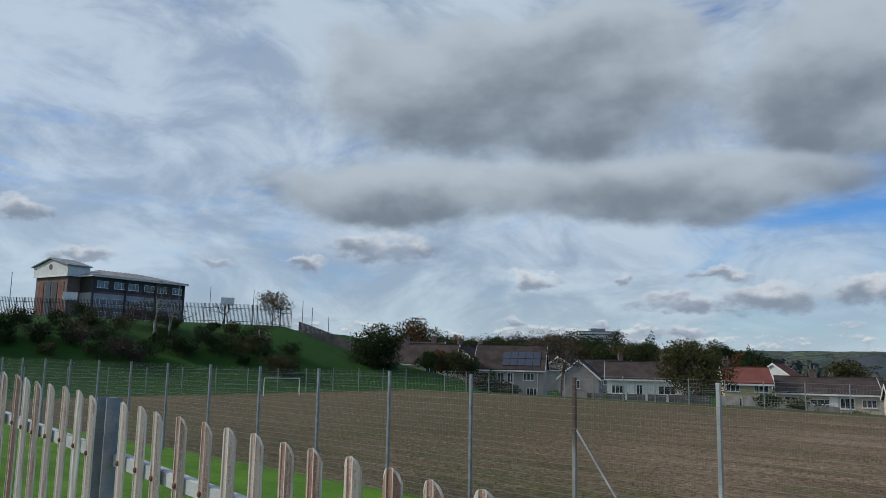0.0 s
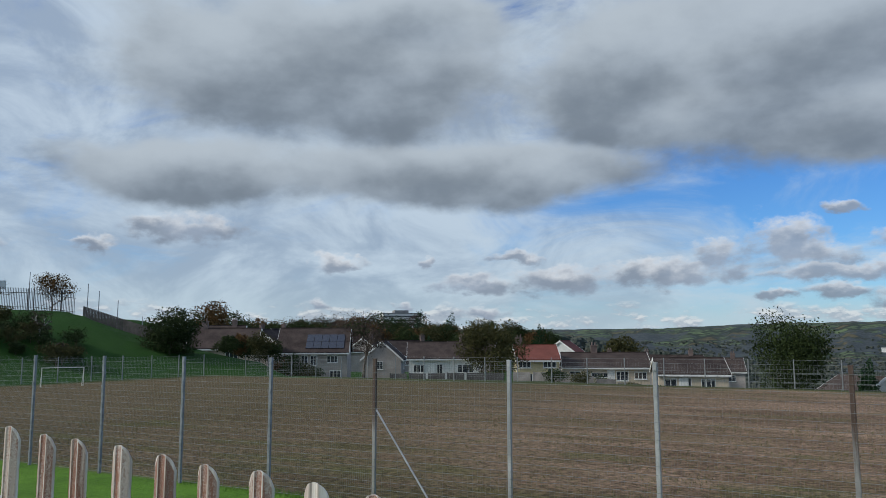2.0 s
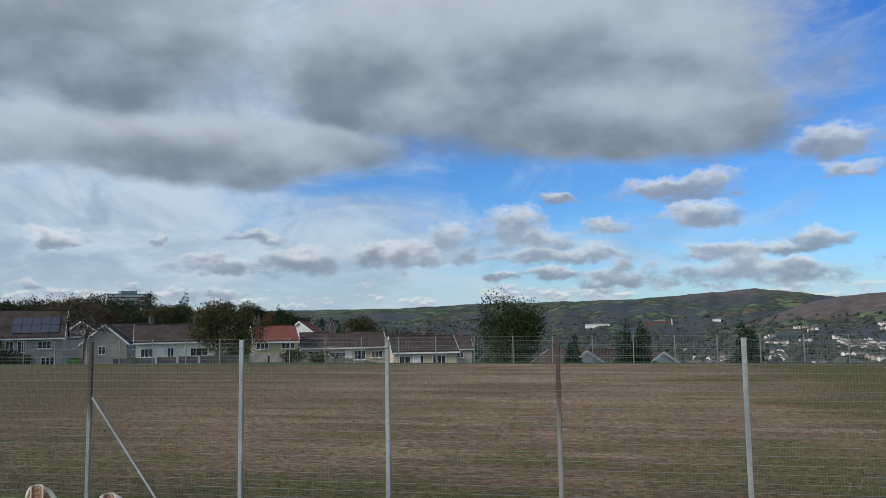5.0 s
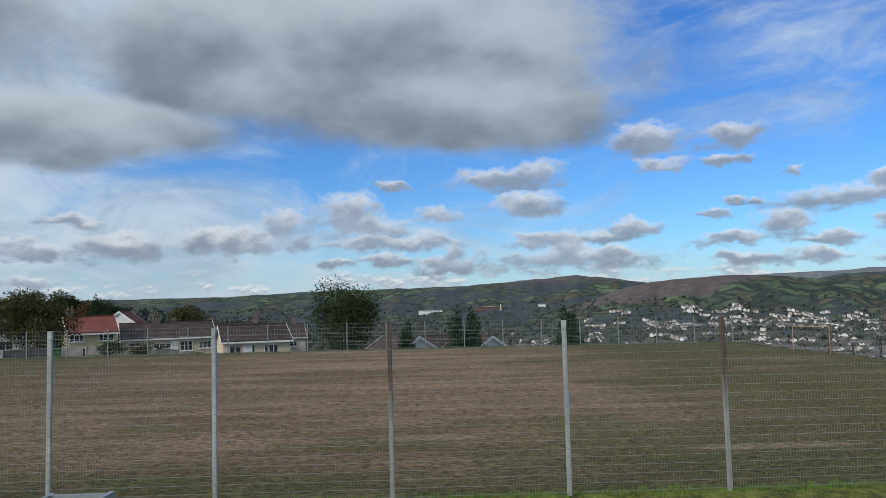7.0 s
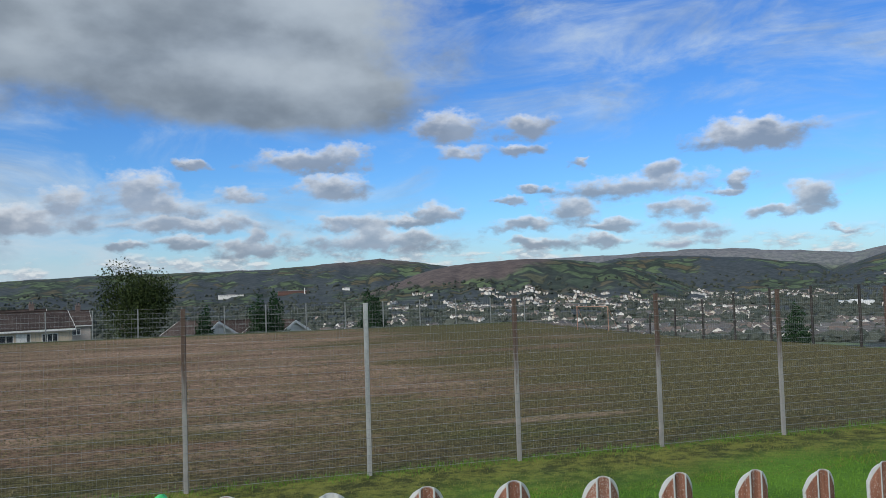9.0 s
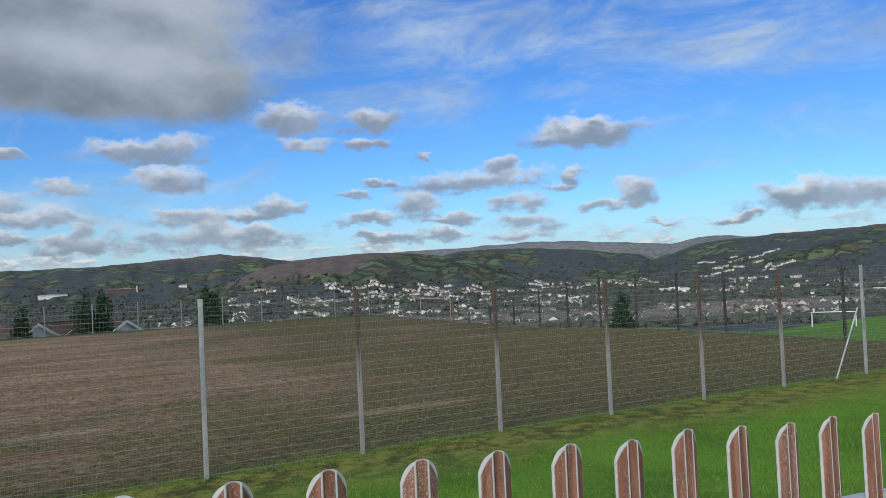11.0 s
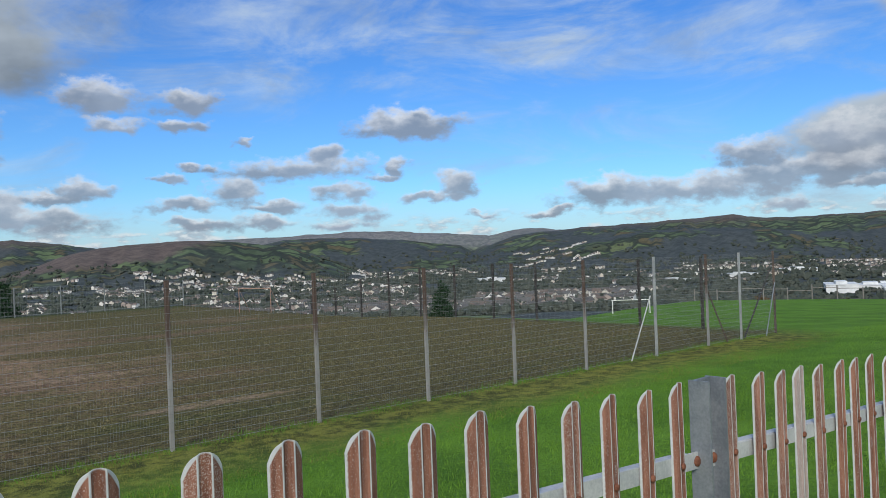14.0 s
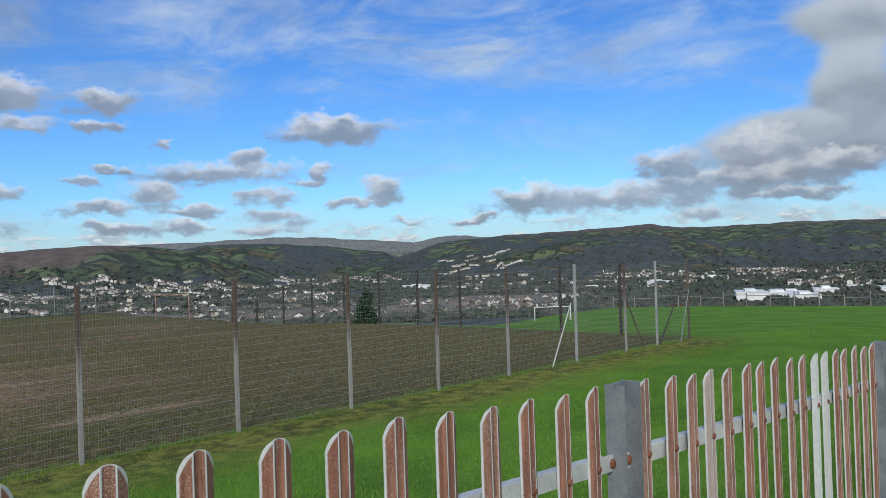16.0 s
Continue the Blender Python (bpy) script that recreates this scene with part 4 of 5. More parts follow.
house("cream bungalow end of terrace with brown roof", -11.7, 92, 7.2, 8, 2.5, 1.5, 7, "render_cream", z=-3.7,
      windows=[(-3.0, 0.9, 1.3, 1.1), (-0.9, 0.8, 0.7, 1.3), (0.8, 0.9, 1.5, 1.1)], door=-1.5)
for lab, b, d, lo, tn, zz, rs in (
    ("brown-roofed house behind the first row", -45.2, 140, 9, -14, -1.6, 2.6), ("brown-roofed house behind shrubs", -43.0, 150, 8, 30, -2.2, 2.6), ("dark-roofed house with white gable", -41.0, 150, 8, 70, -2.2, 2.8),
    ("brown-roofed house behind the solar roof", -37.0, 150, 10, 3, -3.4, 2.6), ("dark-roofed gabled house among trees", -34.6, 150, 8, 75, -3.9, 2.8), ("brown-roofed house with a white verge", -31.6, 150, 9, 20, -4.2, 2.6),
    ("brown-roofed house beside a conifer", -27.0, 150, 9, -10, -4.4, 2.6), ("dark-roofed bungalow behind the red roof", -18.4, 150, 12, 4, -6.6, 2.2), ("brown-roofed bungalow with chimney", -15.6, 165, 11, 0, -7.0, 2.3),
    ("brown-roofed bungalow further down", -12.6, 150, 10, 5, -6.6, 2.2), ("brown-roofed bungalow down the slope", -9.6, 155, 8, 5, -7.2, 2.2),
):
    house(lab, b, d, lo, 8, 4.0, rs, tn, "render_grey", z=zz, windows=[(-2.8, 2.2, 1.4, 1.1), (1.0, 2.2, 1.4, 1.1)], chimney=lo * 0.3, group="houses behind")
for lab, b, d, lo, tn, zz in (("low house roof with white verge below the bank", -1.0, 92, 6.5, -52, -6.0), ("low house roof below the bank", 1.9, 98, 6.5, 8, -6.3),
                              ("house with white gable below the bank", 4.4, 92, 6.0, -50, -6.2), ("grey-roofed house down the slope", 0.6, 125, 8, 8, -9.0)):
    house(lab, b, d, lo, 7, 2.5, 2.0, tn, "render_white", z=zz, windows=[(-1.6, 1.0, 1.3, 1.0)], group="houses down the bank")


# ---- the school on the mound ----
def make_school():
    z0 = hz(-152, 66)
    ob = thing("school_building", "three-storey school with dark brick, grey cladding and hipped metal roof", "building", at=pose(-150.8, 58.9, z0, 0, 0, 100.9))
    L, D, H = 21.0, 14.0, 8.6
    bm = bmesh.new()
    add_box(bm, 0, L, 0, D, -1, 2.9)
    part("lower_wall", bm, "brick_dark", ob)
    bm = bmesh.new()
    add_box(bm, 0.02, L - 0.02, 0.02, D - 0.02, 2.9, 5.6)
    part("middle_wall", bm, "clad_grey", ob, "grey panel cladding")
    bm = bmesh.new()
    add_box(bm, 0, L, 0, D, 5.6, H)
    part("upper_wall", bm, "dark_steel", ob)
    bm = bmesh.new()
    add_box(bm, -0.04, L + 0.04, -0.04, -0.005, 5.5, 5.95)
    part("band", bm, "plum", ob)
    bm = bmesh.new()
    add_box(bm, -0.7, L + 0.7, -0.7, D + 0.7, H, H + 0.35)
    part("eaves", bm, "white_paint", ob)
    bm = bmesh.new()
    r = [bm.verts.new(p) for p in ((-0.8, -0.8, H + 0.35), (L + 0.8, -0.8, H + 0.35), (L + 0.8, D + 0.8, H + 0.35), (-0.8, D + 0.8, H + 0.35), (5.5, D / 2, H + 2.1), (L - 6, D / 2, H + 2.1))]
    for f in ((0, 1, 5, 4), (1, 2, 5), (2, 3, 4, 5), (3, 0, 4), (3, 2, 1, 0)):
        bm.faces.new([r[i] for i in f])
    for k in range(1, 22):
        x = L * k / 22
        f = min(1.0, x / 5.5, (L - x) / 6.0)
        add_rod(bm, (x, -0.8, H + 0.38), (x, -0.8 + f * (D / 2 + 0.8), H + 0.38 + f * 1.75), 0.05, 0.05, 4)
    part("roof", bm, "grey_roof", ob)
    # entrance block with a pediment, at the end wall
    bm = bmesh.new()
    add_prism(bm, [(-2.6, 4.0, -1), (-2.6, D + 0.6, -1), (-2.6, D + 0.6, H), (-2.6, 4.0, H)], (4.2, 0, 0))
    blk = part("entrance_block", bm, "brick_dark", ob)
    bm = bmesh.new()
    add_prism(bm, [(-3.0, 3.6, H), (-3.0, D + 1.0, H), (-3.0, D + 1.0, H + 2.0), (-3.0, (D + 4.6) / 2, H + 3.4), (-3.0, 3.6, H + 2.0)], (4.6, 0, 0))
    ped = part("pediment", bm, "render_white", ob)
    bm = bmesh.new()
    add_prism(bm, [(-3.4, 3.2, H + 1.95), (-3.4, (D + 4.6) / 2, H + 3.5), (-3.4, D + 1.4, H + 1.95), (-3.4, D + 1.4, H + 2.15), (-3.4, (D + 4.6) / 2, H + 3.75), (-3.4, 3.2, H + 2.15)], (5.2, 0, 0))
    part("pediment_roof", bm, "grey_roof", ped)
    bm = bmesh.new()
    add_rod(bm, (-3.06, (D + 4.6) / 2, H + 1.9), (-3.0, (D + 4.6) / 2, H + 1.9), 0.55, 0.55, 16)
    part("roundel", bm, "plum", ped)
    bm = bmesh.new()
    add_box(bm, -3.05, -2.99, 3.6, D + 1.0, H - 0.05, H + 0.3)
    part("cornice", bm, "white_paint", ped)
    for yy, mat in ((5.0, "brick_red"), (7.2, "dark_steel"), (9.4, "glass"), (11.8, "brick_red")):
        bm = bmesh.new()
        add_box(bm, -2.68, -2.61, yy, yy + 1.6, 0.4, 7.6)
        part("entrance_bay", bm, mat, blk)
    for x in (0.0, 7.0, 14.0, 21.0):
        bm = bmesh.new()
        add_box(bm, x - 0.14, x + 0.14, -0.30, -0.05, -0.5, H)
        part("column", bm, "dark_steel", ob)
    for lev, h in ((6.6, 1.3), (3.5, 1.1), (0.9, 1.2)):
        for k in range(6):
            window_on(ob, Matrix.Translation((0.9 + k * 3.4 + (0.3 if k % 2 else 0), -0.02, lev)), 2.3, h, 3)
    return ob


make_school()


# ---- fence, shrubs and hoops along the top of the mound ----
CREST = [polar(b, d) for b, d in ((-80, 104), (-72, 100), (-64, 97), (-57, 96), (-54.5, 97))]


def security_fence(points, tall, label, mat, step=0.155, rails=(0.35, 1.9), wide=0.05):
    ob = thing("security_fence", label, "fence", at=pose(points[0][0], points[0][1], hz(*points[0])))
    inv = ob.matrix_world.inverted()
    bm, rb = bmesh.new(), bmesh.new()
    for p, q in zip(points, points[1:]):
        d = math.hypot(q[0] - p[0], q[1] - p[1])
        a = math.degrees(math.atan2(q[1] - p[1], q[0] - p[0]))
        n = int(d / step)
        for k in range(n):
            f = k / n
            x, y = p[0] + (q[0] - p[0]) * f, p[1] + (q[1] - p[1]) * f
            add_box(bm, -wide / 2, wide / 2, -0.012, 0.012, 0, tall, inv @ pose(x, y, hz(x, y), 0, 0, a))
        for k in range(int(d / 2.8) + 1):
            f = k * 2.8 / d
            x, y = p[0] + (q[0] - p[0]) * f, p[1] + (q[1] - p[1]) * f
            pb = bmesh.new()
            add_box(pb, -0.05, 0.05, 0.03, 0.13, -0.2, tall - 0.05, inv @ pose(x, y, hz(x, y), 0, 0, a))
            part("post", pb, mat, ob)
        for r in rails:
            add_rod(rb, inv @ Vector((p[0], p[1], hz(*p) + r)), inv @ Vector((q[0], q[1], hz(*q) + r)), 0.03, 0.03, 4)
    tagged(part("infill", bm, mat, ob), kind="stuff")
    part("rail", rb, mat, ob)
    return ob


security_fence(CREST, 2.4, "tall dark steel palisade fence on the mound", "dark_steel")
security_fence([polar(-54.0, 98), polar(-51.5, 96), polar(-49.0, 93), polar(-47.4, 90)], 1.3, "weathered grey board fence down the mound", "timber_dark", 0.17, (0.3, 0.7), 0.15)


def hoop(bearing, dist):
    x, y = polar(bearing, dist)
    ob = thing("basketball_hoop", "basketball hoop with white backboard on a pole", "basketball hoop", "hoops on the court", at=pose(x, y, hz(x, y), 0, 0, -bearing + 14))
    bm = bmesh.new()
    add_rod(bm, (0, 1.2, -0.2), (0, 1.2, 2.9), 0.07, 0.07, 8)
    add_rod(bm, (0, 1.2, 2.9), (0, 0.1, 3.2), 0.06, 0.05, 8)
    part("pole", bm, "dark_steel", ob)
    bm = bmesh.new()
    add_box(bm, -0.9, 0.9, 0.0, 0.05, 2.9, 3.95)
    part("backboard", bm, "white_paint", ob)
    bm = bmesh.new()
    for k in range(12):
        a, b = 2 * math.pi * k / 12, 2 * math.pi * (k + 1) / 12
        add_rod(bm, (0.23 * math.cos(a), -0.27 + 0.23 * math.sin(a), 3.05), (0.23 * math.cos(b), -0.27 + 0.23 * math.sin(b), 3.05), 0.012, 0.012, 5)
    part("rim", bm, "orange_paint", ob)


hoop(-69.3, 112), hoop(-59.1, 108)
for b, d, h in ((-72.8, 112, 6.0), (-62.4, 108, 5.6), (-60.3, 110, 5.4), (-57.3, 108, 5.2), (-53.8, 100, 4.2), (-53.1, 100, 3.8), (-51.9, 100, 3.4), (-50.3, 104, 3.0)):
    x, y = polar(b, d)
    ob = thing("court_pole", "slim steel fence pole of the ball court", "pole", "court poles", at=pose(x, y, hz(x, y)))
    bm = bmesh.new()
    add_rod(bm, (0, 0, -0.2), (0, 0, h), 0.05, 0.04, 6)
    part("shaft", bm, "galvanised", ob)
    bm = bmesh.new()
    add_rod(bm, (0, 0, h), (0, 0, h + 0.05), 0.06, 0.05, 6)
    part("cap", bm, "galvanised", ob)

rng = random.Random(11)
for k in range(58):
    b = -77 + k * 0.40 + rng.uniform(-0.3, 0.3)
    d = rng.uniform(76, 85) + (3 if k % 3 == 0 else 0)
    x, y = polar(b, d)
    big = rng.uniform(1.2, 2.5)
    tree("shrub", "dark tangled shrub on the grass mound", "shrub", x, y, big, big * 1.5, rng.choice(("leaf_dark", "leaf_dark", "leaf_dark", "leaf_olive", "twig")), 100 + k, 520, 0.13, stem=0.05, hollow=0.1, depth=2, lumps=5, group="shrubs on the mound")
bare_tree("bare_tree", "bare wind-bent tree behind the mound fence", *polar(-59.4, 112), 6.2, 21, 0.35, 5)
bare_tree("bare_tree", "small bare tree beside the school", *polar(-62.0, 110), 4.4, 22, 0.05, 5)
bare_tree("birch_tree", "thin silver birch with few leaves on the mound", *polar(-64.0, 84), 5.6, 23, 0.12, 4, "pale_bark", 0.3, "leaf_olive", 260)
bare_tree("birch_tree", "thin silver birch on the mound slope", *polar(-63.0, 82), 4.6, 24, 0.08, 4, "pale_bark", 0.3, "leaf_olive", 160)
bare_tree("birch_tree", "thin birch sapling among the shrubs", *polar(-56.6, 83), 3.6, 25, 0.05, 4, "pale_bark", 0.3, "twig", 120)
tree("autumn_tree", "rounded thinning autumn tree behind the mound fence", "tree", *polar(-55.9, 101), 4.6, 5.2, "leaf_autumn", 26, 1500, 0.13, stem=0.2, hollow=0.2, depth=4)
tree("holly_bush", "large dark evergreen bush by the board fence", "bush", *polar(-48.5, 86), 5.3, 6.2, "leaf_dark", 27, 5200, 0.17, stem=0.03, hollow=0.5, lumps=12, sink=0.5)
# trees among the houses
tree("broadleaf_tree", "large olive-green tree in front of the houses", "tree", *polar(-25.7, 88), 7.4, 7.6, "leaf_olive", 31, 5200, 0.18, stem=0.10, hollow=0.3, depth=4, lumps=12)
tree("hawthorn_tree", "ragged half-bare tree at the far fence", "tree", *polar(-5.0, 62), 7.3, 6.0, "leaf_dark", 32, 6000, 0.14, stem=0.10, hollow=0.2, depth=5, lumps=12)
tree("broadleaf_tree", "dark rounded tree among the bungalows", "tree", *polar(-9.9, 130), 6.6, 5.0, "leaf_dark", 33, 1800, 0.24, stem=0.1, hollow=0.5, sink=-0.5)
tree("broadleaf_tree", "wide olive tree behind the bungalow roofs", "tree", *polar(-16.2, 180), 9.5, 9.5, "leaf_olive", 34, 2200, 0.34, stem=0.15, hollow=0.45)
bare_tree("bare_tree", "leafless brown tree by the far fence", *polar(-35.0, 72), 6.0, 35, 0.12, 6, "bark", 0.7, "twig", 900)
bare_tree("bare_tree", "leafless twiggy tree behind houses", *polar(-36.4, 130), 9.5, 36, 0.0, 5, "bark", 0.5, "twig", 700, -2.0)
for k, (b, d, h, w) in enumerate(((-30.2, 128, 7.0, 3.4), (3.1, 84, 8.6, 3.6), (4.3, 85, 8.9, 3.4), (-0.6, 84, 7.6, 2.8), (11.2, 80, 8.4, 3.8), (-30.8, 200, 12, 5), (-28.6, 210, 11.5, 5), (-22.0, 190, 8.5, 4))):
    conifer("dense dark green conifer", *polar(b, d), h, w, 40 + k, 3600 if d < 100 else 1200, name="conifer_tree", size=0.19 if d < 100 else 0.28)
for k in range(9):
    b = -44.6 + k * 0.74
    tree("shrub", "autumn brown and green garden shrub", "shrub", *polar(b, 90 + (k % 3) * 3), 3.5 - abs(k - 3.5) * 0.28, 3.3, ("leaf_dark", "leaf_autumn", "leaf_dark", "leaf_olive")[k % 4], 60 + k, 1300, 0.15, stem=0.05, hollow=0.2, depth=2, group="garden shrubs")
for k in range(40):
    b = -47 + k * 0.68 + rng.uniform(-0.4, 0.4)
    if b > -21:
        break
    h = rng.uniform(8.5, 12.0) * (1.0 if b < -30 else 0.8)
    tree("broadleaf_tree", "dark broadleaf tree on the skyline behind the houses", "tree", *polar(b, rng.uniform(205, 260)), h, h * 0.95, rng.choice(("leaf_dark", "leaf_olive", "leaf_autumn", "twig")), 200 + k, 1500, 0.36, stem=0.08, hollow=0.4, depth=3, group="skyline trees")
for k in range(30):
    b = -46.5 + k * 0.78 + rng.uniform(-0.2, 0.2)
    h = rng.uniform(7.5, 9.8) * (1.0 if b < -29 else 0.8)
    tree("broadleaf_tree", "dense dark tree rising behind the house roofs", "tree", *polar(b, rng.uniform(176, 198)), h, h * 0.95, rng.choice(("leaf_dark", "leaf_dark", "leaf_olive", "leaf_autumn")), 400 + k, 1500, 0.32, stem=0.05, hollow=0.5, depth=2, lumps=9, group="skyline trees")
for k in range(13):
    b = -21 + k * 1.7
    tree("shrub", "green garden shrub beyond the far fence", "shrub", *polar(b, 70 + (k * 7 % 5) * 3), 1.5 + (k % 3) * 0.3, 2.6, ("leaf_dark", "leaf_olive")[k % 2], 260 + k, 500, 0.14, stem=0.04, hollow=0.3, depth=2, group="hedge shrubs")
conifer("small dense cypress outside the pitch fence", *polar(41.0, 46), 2.9, 1.5, 71, 1500, size=0.12)


# ---- timber garden fences behind the far fence ----
def garden_fence(points, tall, mat, label):
    ob = thing("garden_fence", label, "fence", "garden fences", at=pose(points[0][0], points[0][1], hz(*points[0])))
    inv = ob.matrix_world.inverted()
    for p, q in zip(points, points[1:]):
        d = math.hypot(q[0] - p[0], q[1] - p[1])
        a = math.degrees(math.atan2(q[1] - p[1], q[0] - p[0]))
        n = max(1, int(d / 1.85))
        for k in range(n):
            f = k / n
            x, y = p[0] + (q[0] - p[0]) * f, p[1] + (q[1] - p[1]) * f
            bm = bmesh.new()
            add_box(bm, 0.05, 1.8, -0.012, 0.012, 0, tall, inv @ pose(x, y, hz(x, y), 0, 0, a))
            part("fence_panel", bm, mat, ob)
            bm = bmesh.new()
            add_box(bm, -0.05, 0.05, -0.05, 0.05, -0.3, tall + 0.05, inv @ pose(x, y, hz(x, y), 0, 0, a))
            part("fence_post", bm, mat, ob)
    return ob


garden_fence([polar(-24, 80), polar(-18, 78), polar(-10.5, 78)], 1.4, "timber_grey", "grey weathered timber garden fence")
garden_fence([polar(-33, 84), polar(-24.5, 82)], 1.4, "timber_dark", "dark timber fence behind the far mesh fence")


# ---- goals ----
def goal(bearing, dist, wide, tall, mat, label, turn, deep=0.9):
    x, y = polar(bearing, dist)
    ob = thing("football_goal", label, "goal", "football goals", at=pose(x, y, hz(x, y), 0, 0, turn))
    for s in (-1, 1):
        bm = bmesh.new()
        add_rod(bm, (s * wide / 2, 0, -0.1), (s * wide / 2, 0, tall), 0.024, 0.024, 8)
        part("upright", bm, mat, ob)
        bm = bmesh.new()
        add_rod(bm, (s * wide / 2, 0, tall), (s * wide / 2, deep, 0), 0.014, 0.014, 6)
        part("stay", bm, mat, ob)
    bm = bmesh.new()
    add_rod(bm, (-wide / 2 - 0.05, 0, tall), (wide / 2 + 0.03, 0, tall), 0.024, 0.024, 8)
    part("crossbar", bm, mat, ob)


goal(-55.1, 62, 2.7, 1.35, "white_paint", "white football goal before the mound", 60)
goal(27.4, 47.5, 2.4, 1.45, "orange_paint", "orange-brown rusty football goal on the pitch", -68)
goal(54.66, 46.0, 2.1, 0.78, "white_paint", "small white football goal on the green field", -48, 0.5)
# litter at the fence foot
litter = thing("litter", "crumpled bright green plastic litter in the grass", "litter", at=pose(-2.95, 11.0, hz(-2.95, 11.0) + 0.02))
bm = bmesh.new()
bmesh.ops.create_icosphere(bm, subdivisions=2, radius=0.085)
for v in bm.verts:
    v.co += Vector((noise.noise(v.co * 14), noise.noise(v.co * 14 + Vector((5, 0, 0))), noise.noise(v.co * 14 + Vector((0, 7, 0))))) * 0.05
    v.co.z = max(v.co.z * 0.5, -0.03) + 0.03
part("wrapper", bm, "litter_green", litter)


# ---- far off: hospital, tower block, town, woods, sheds ----
def block(name, label, category, bearing, dist, z, long, deep, tall, turn, wall, floors=6, bays=10, cap="grey_roof"):
    x, y = polar(bearing, dist)
    ob = thing(name, label, category, at=pose(x, y, z, 0, 0, -bearing + turn))
    bm = bmesh.new()
    add_box(bm, -long / 2, long / 2, -deep / 2, deep / 2, -12, tall)
    w = part("wall", bm, wall, ob)
    bm = bmesh.new()
    add_box(bm, -long / 2 - 0.4, long / 2 + 0.4, -deep / 2 - 0.4, deep / 2 + 0.4, tall, tall + 0.8)
    add_box(bm, -long * 0.18, long * 0.18, -deep * 0.3, deep * 0.3, tall + 0.8, tall + 3.0)
    part("roof", bm, cap, ob)
    for f in range(floors):
        z0 = tall * (f + 0.30) / floors
        bm = bmesh.new()
        add_box(bm, -long * 0.48, long * 0.48, -deep / 2 - 0.05, -deep / 2 - 0.004, z0, z0 + tall * 0.24 / floors)
        part("ribbon_window", bm, "glass", w)
    return ob


block("tower_block", "distant pale office block with ribbon windows", "building", -32.2, 640, 4, 32, 16, 21, 12, "render_white", 6, 12)
for lab, b, lo, tl, wl, tn in (("long red-brick hospital wing across the valley", 5.6, 190, 9, "brick_brown", 5), ("white hospital block across the valley", 1.2, 150, 8, "render_white", 0), ("small white block beside the hospital", 9.4, 48, 7, "render_white", 0)):
    block("hospital_wing", lab, "building", b, 3240, hz(*polar(b, 3240)) + 2, lo * 0.66, 24, tl * 0.62, tn, wl, 3, 20)
sx, sy = polar(6.4, 3220)
stack = thing("chimney_stack", "tall pale boiler-house chimney at the hospital", "chimney", at=pose(sx, sy, hz(sx, sy)))
bm = bmesh.new()
add_rod(bm, (0, 0, -8), (0, 0, 26), 2.2, 1.8, 12)
part("shaft", bm, "render_white", stack)
bm = bmesh.new()
add_rod(bm, (0, 0, 26), (0, 0, 27), 2.1, 2.1, 12)
part("rim", bm, "grey_roof", stack)
for b, d, lo, dp, tl in ((68.2, 800, 26, 40, 6), (69.9, 830, 34, 30, 5), (71.6, 790, 26, 40, 5), (72.9, 860, 22, 30, 5), (70.5, 960, 60, 30, 5), (74.5, 1150, 70, 40, 6), (62.0, 1500, 60, 30, 4), (65.6, 1620, 70, 30, 4), (71.0, 1500, 80, 30, 4), (44.6, 1700, 60, 30, 5), (78, 900, 60, 40, 5), (57.5, 1350, 60, 30, 4)):
    block("warehouse", "large white industrial shed in the valley", "warehouse", b, d, hz(*polar(b, d)) + 1, lo, dp, tl, 4, "shed_white", 0, 6, "shed_white")


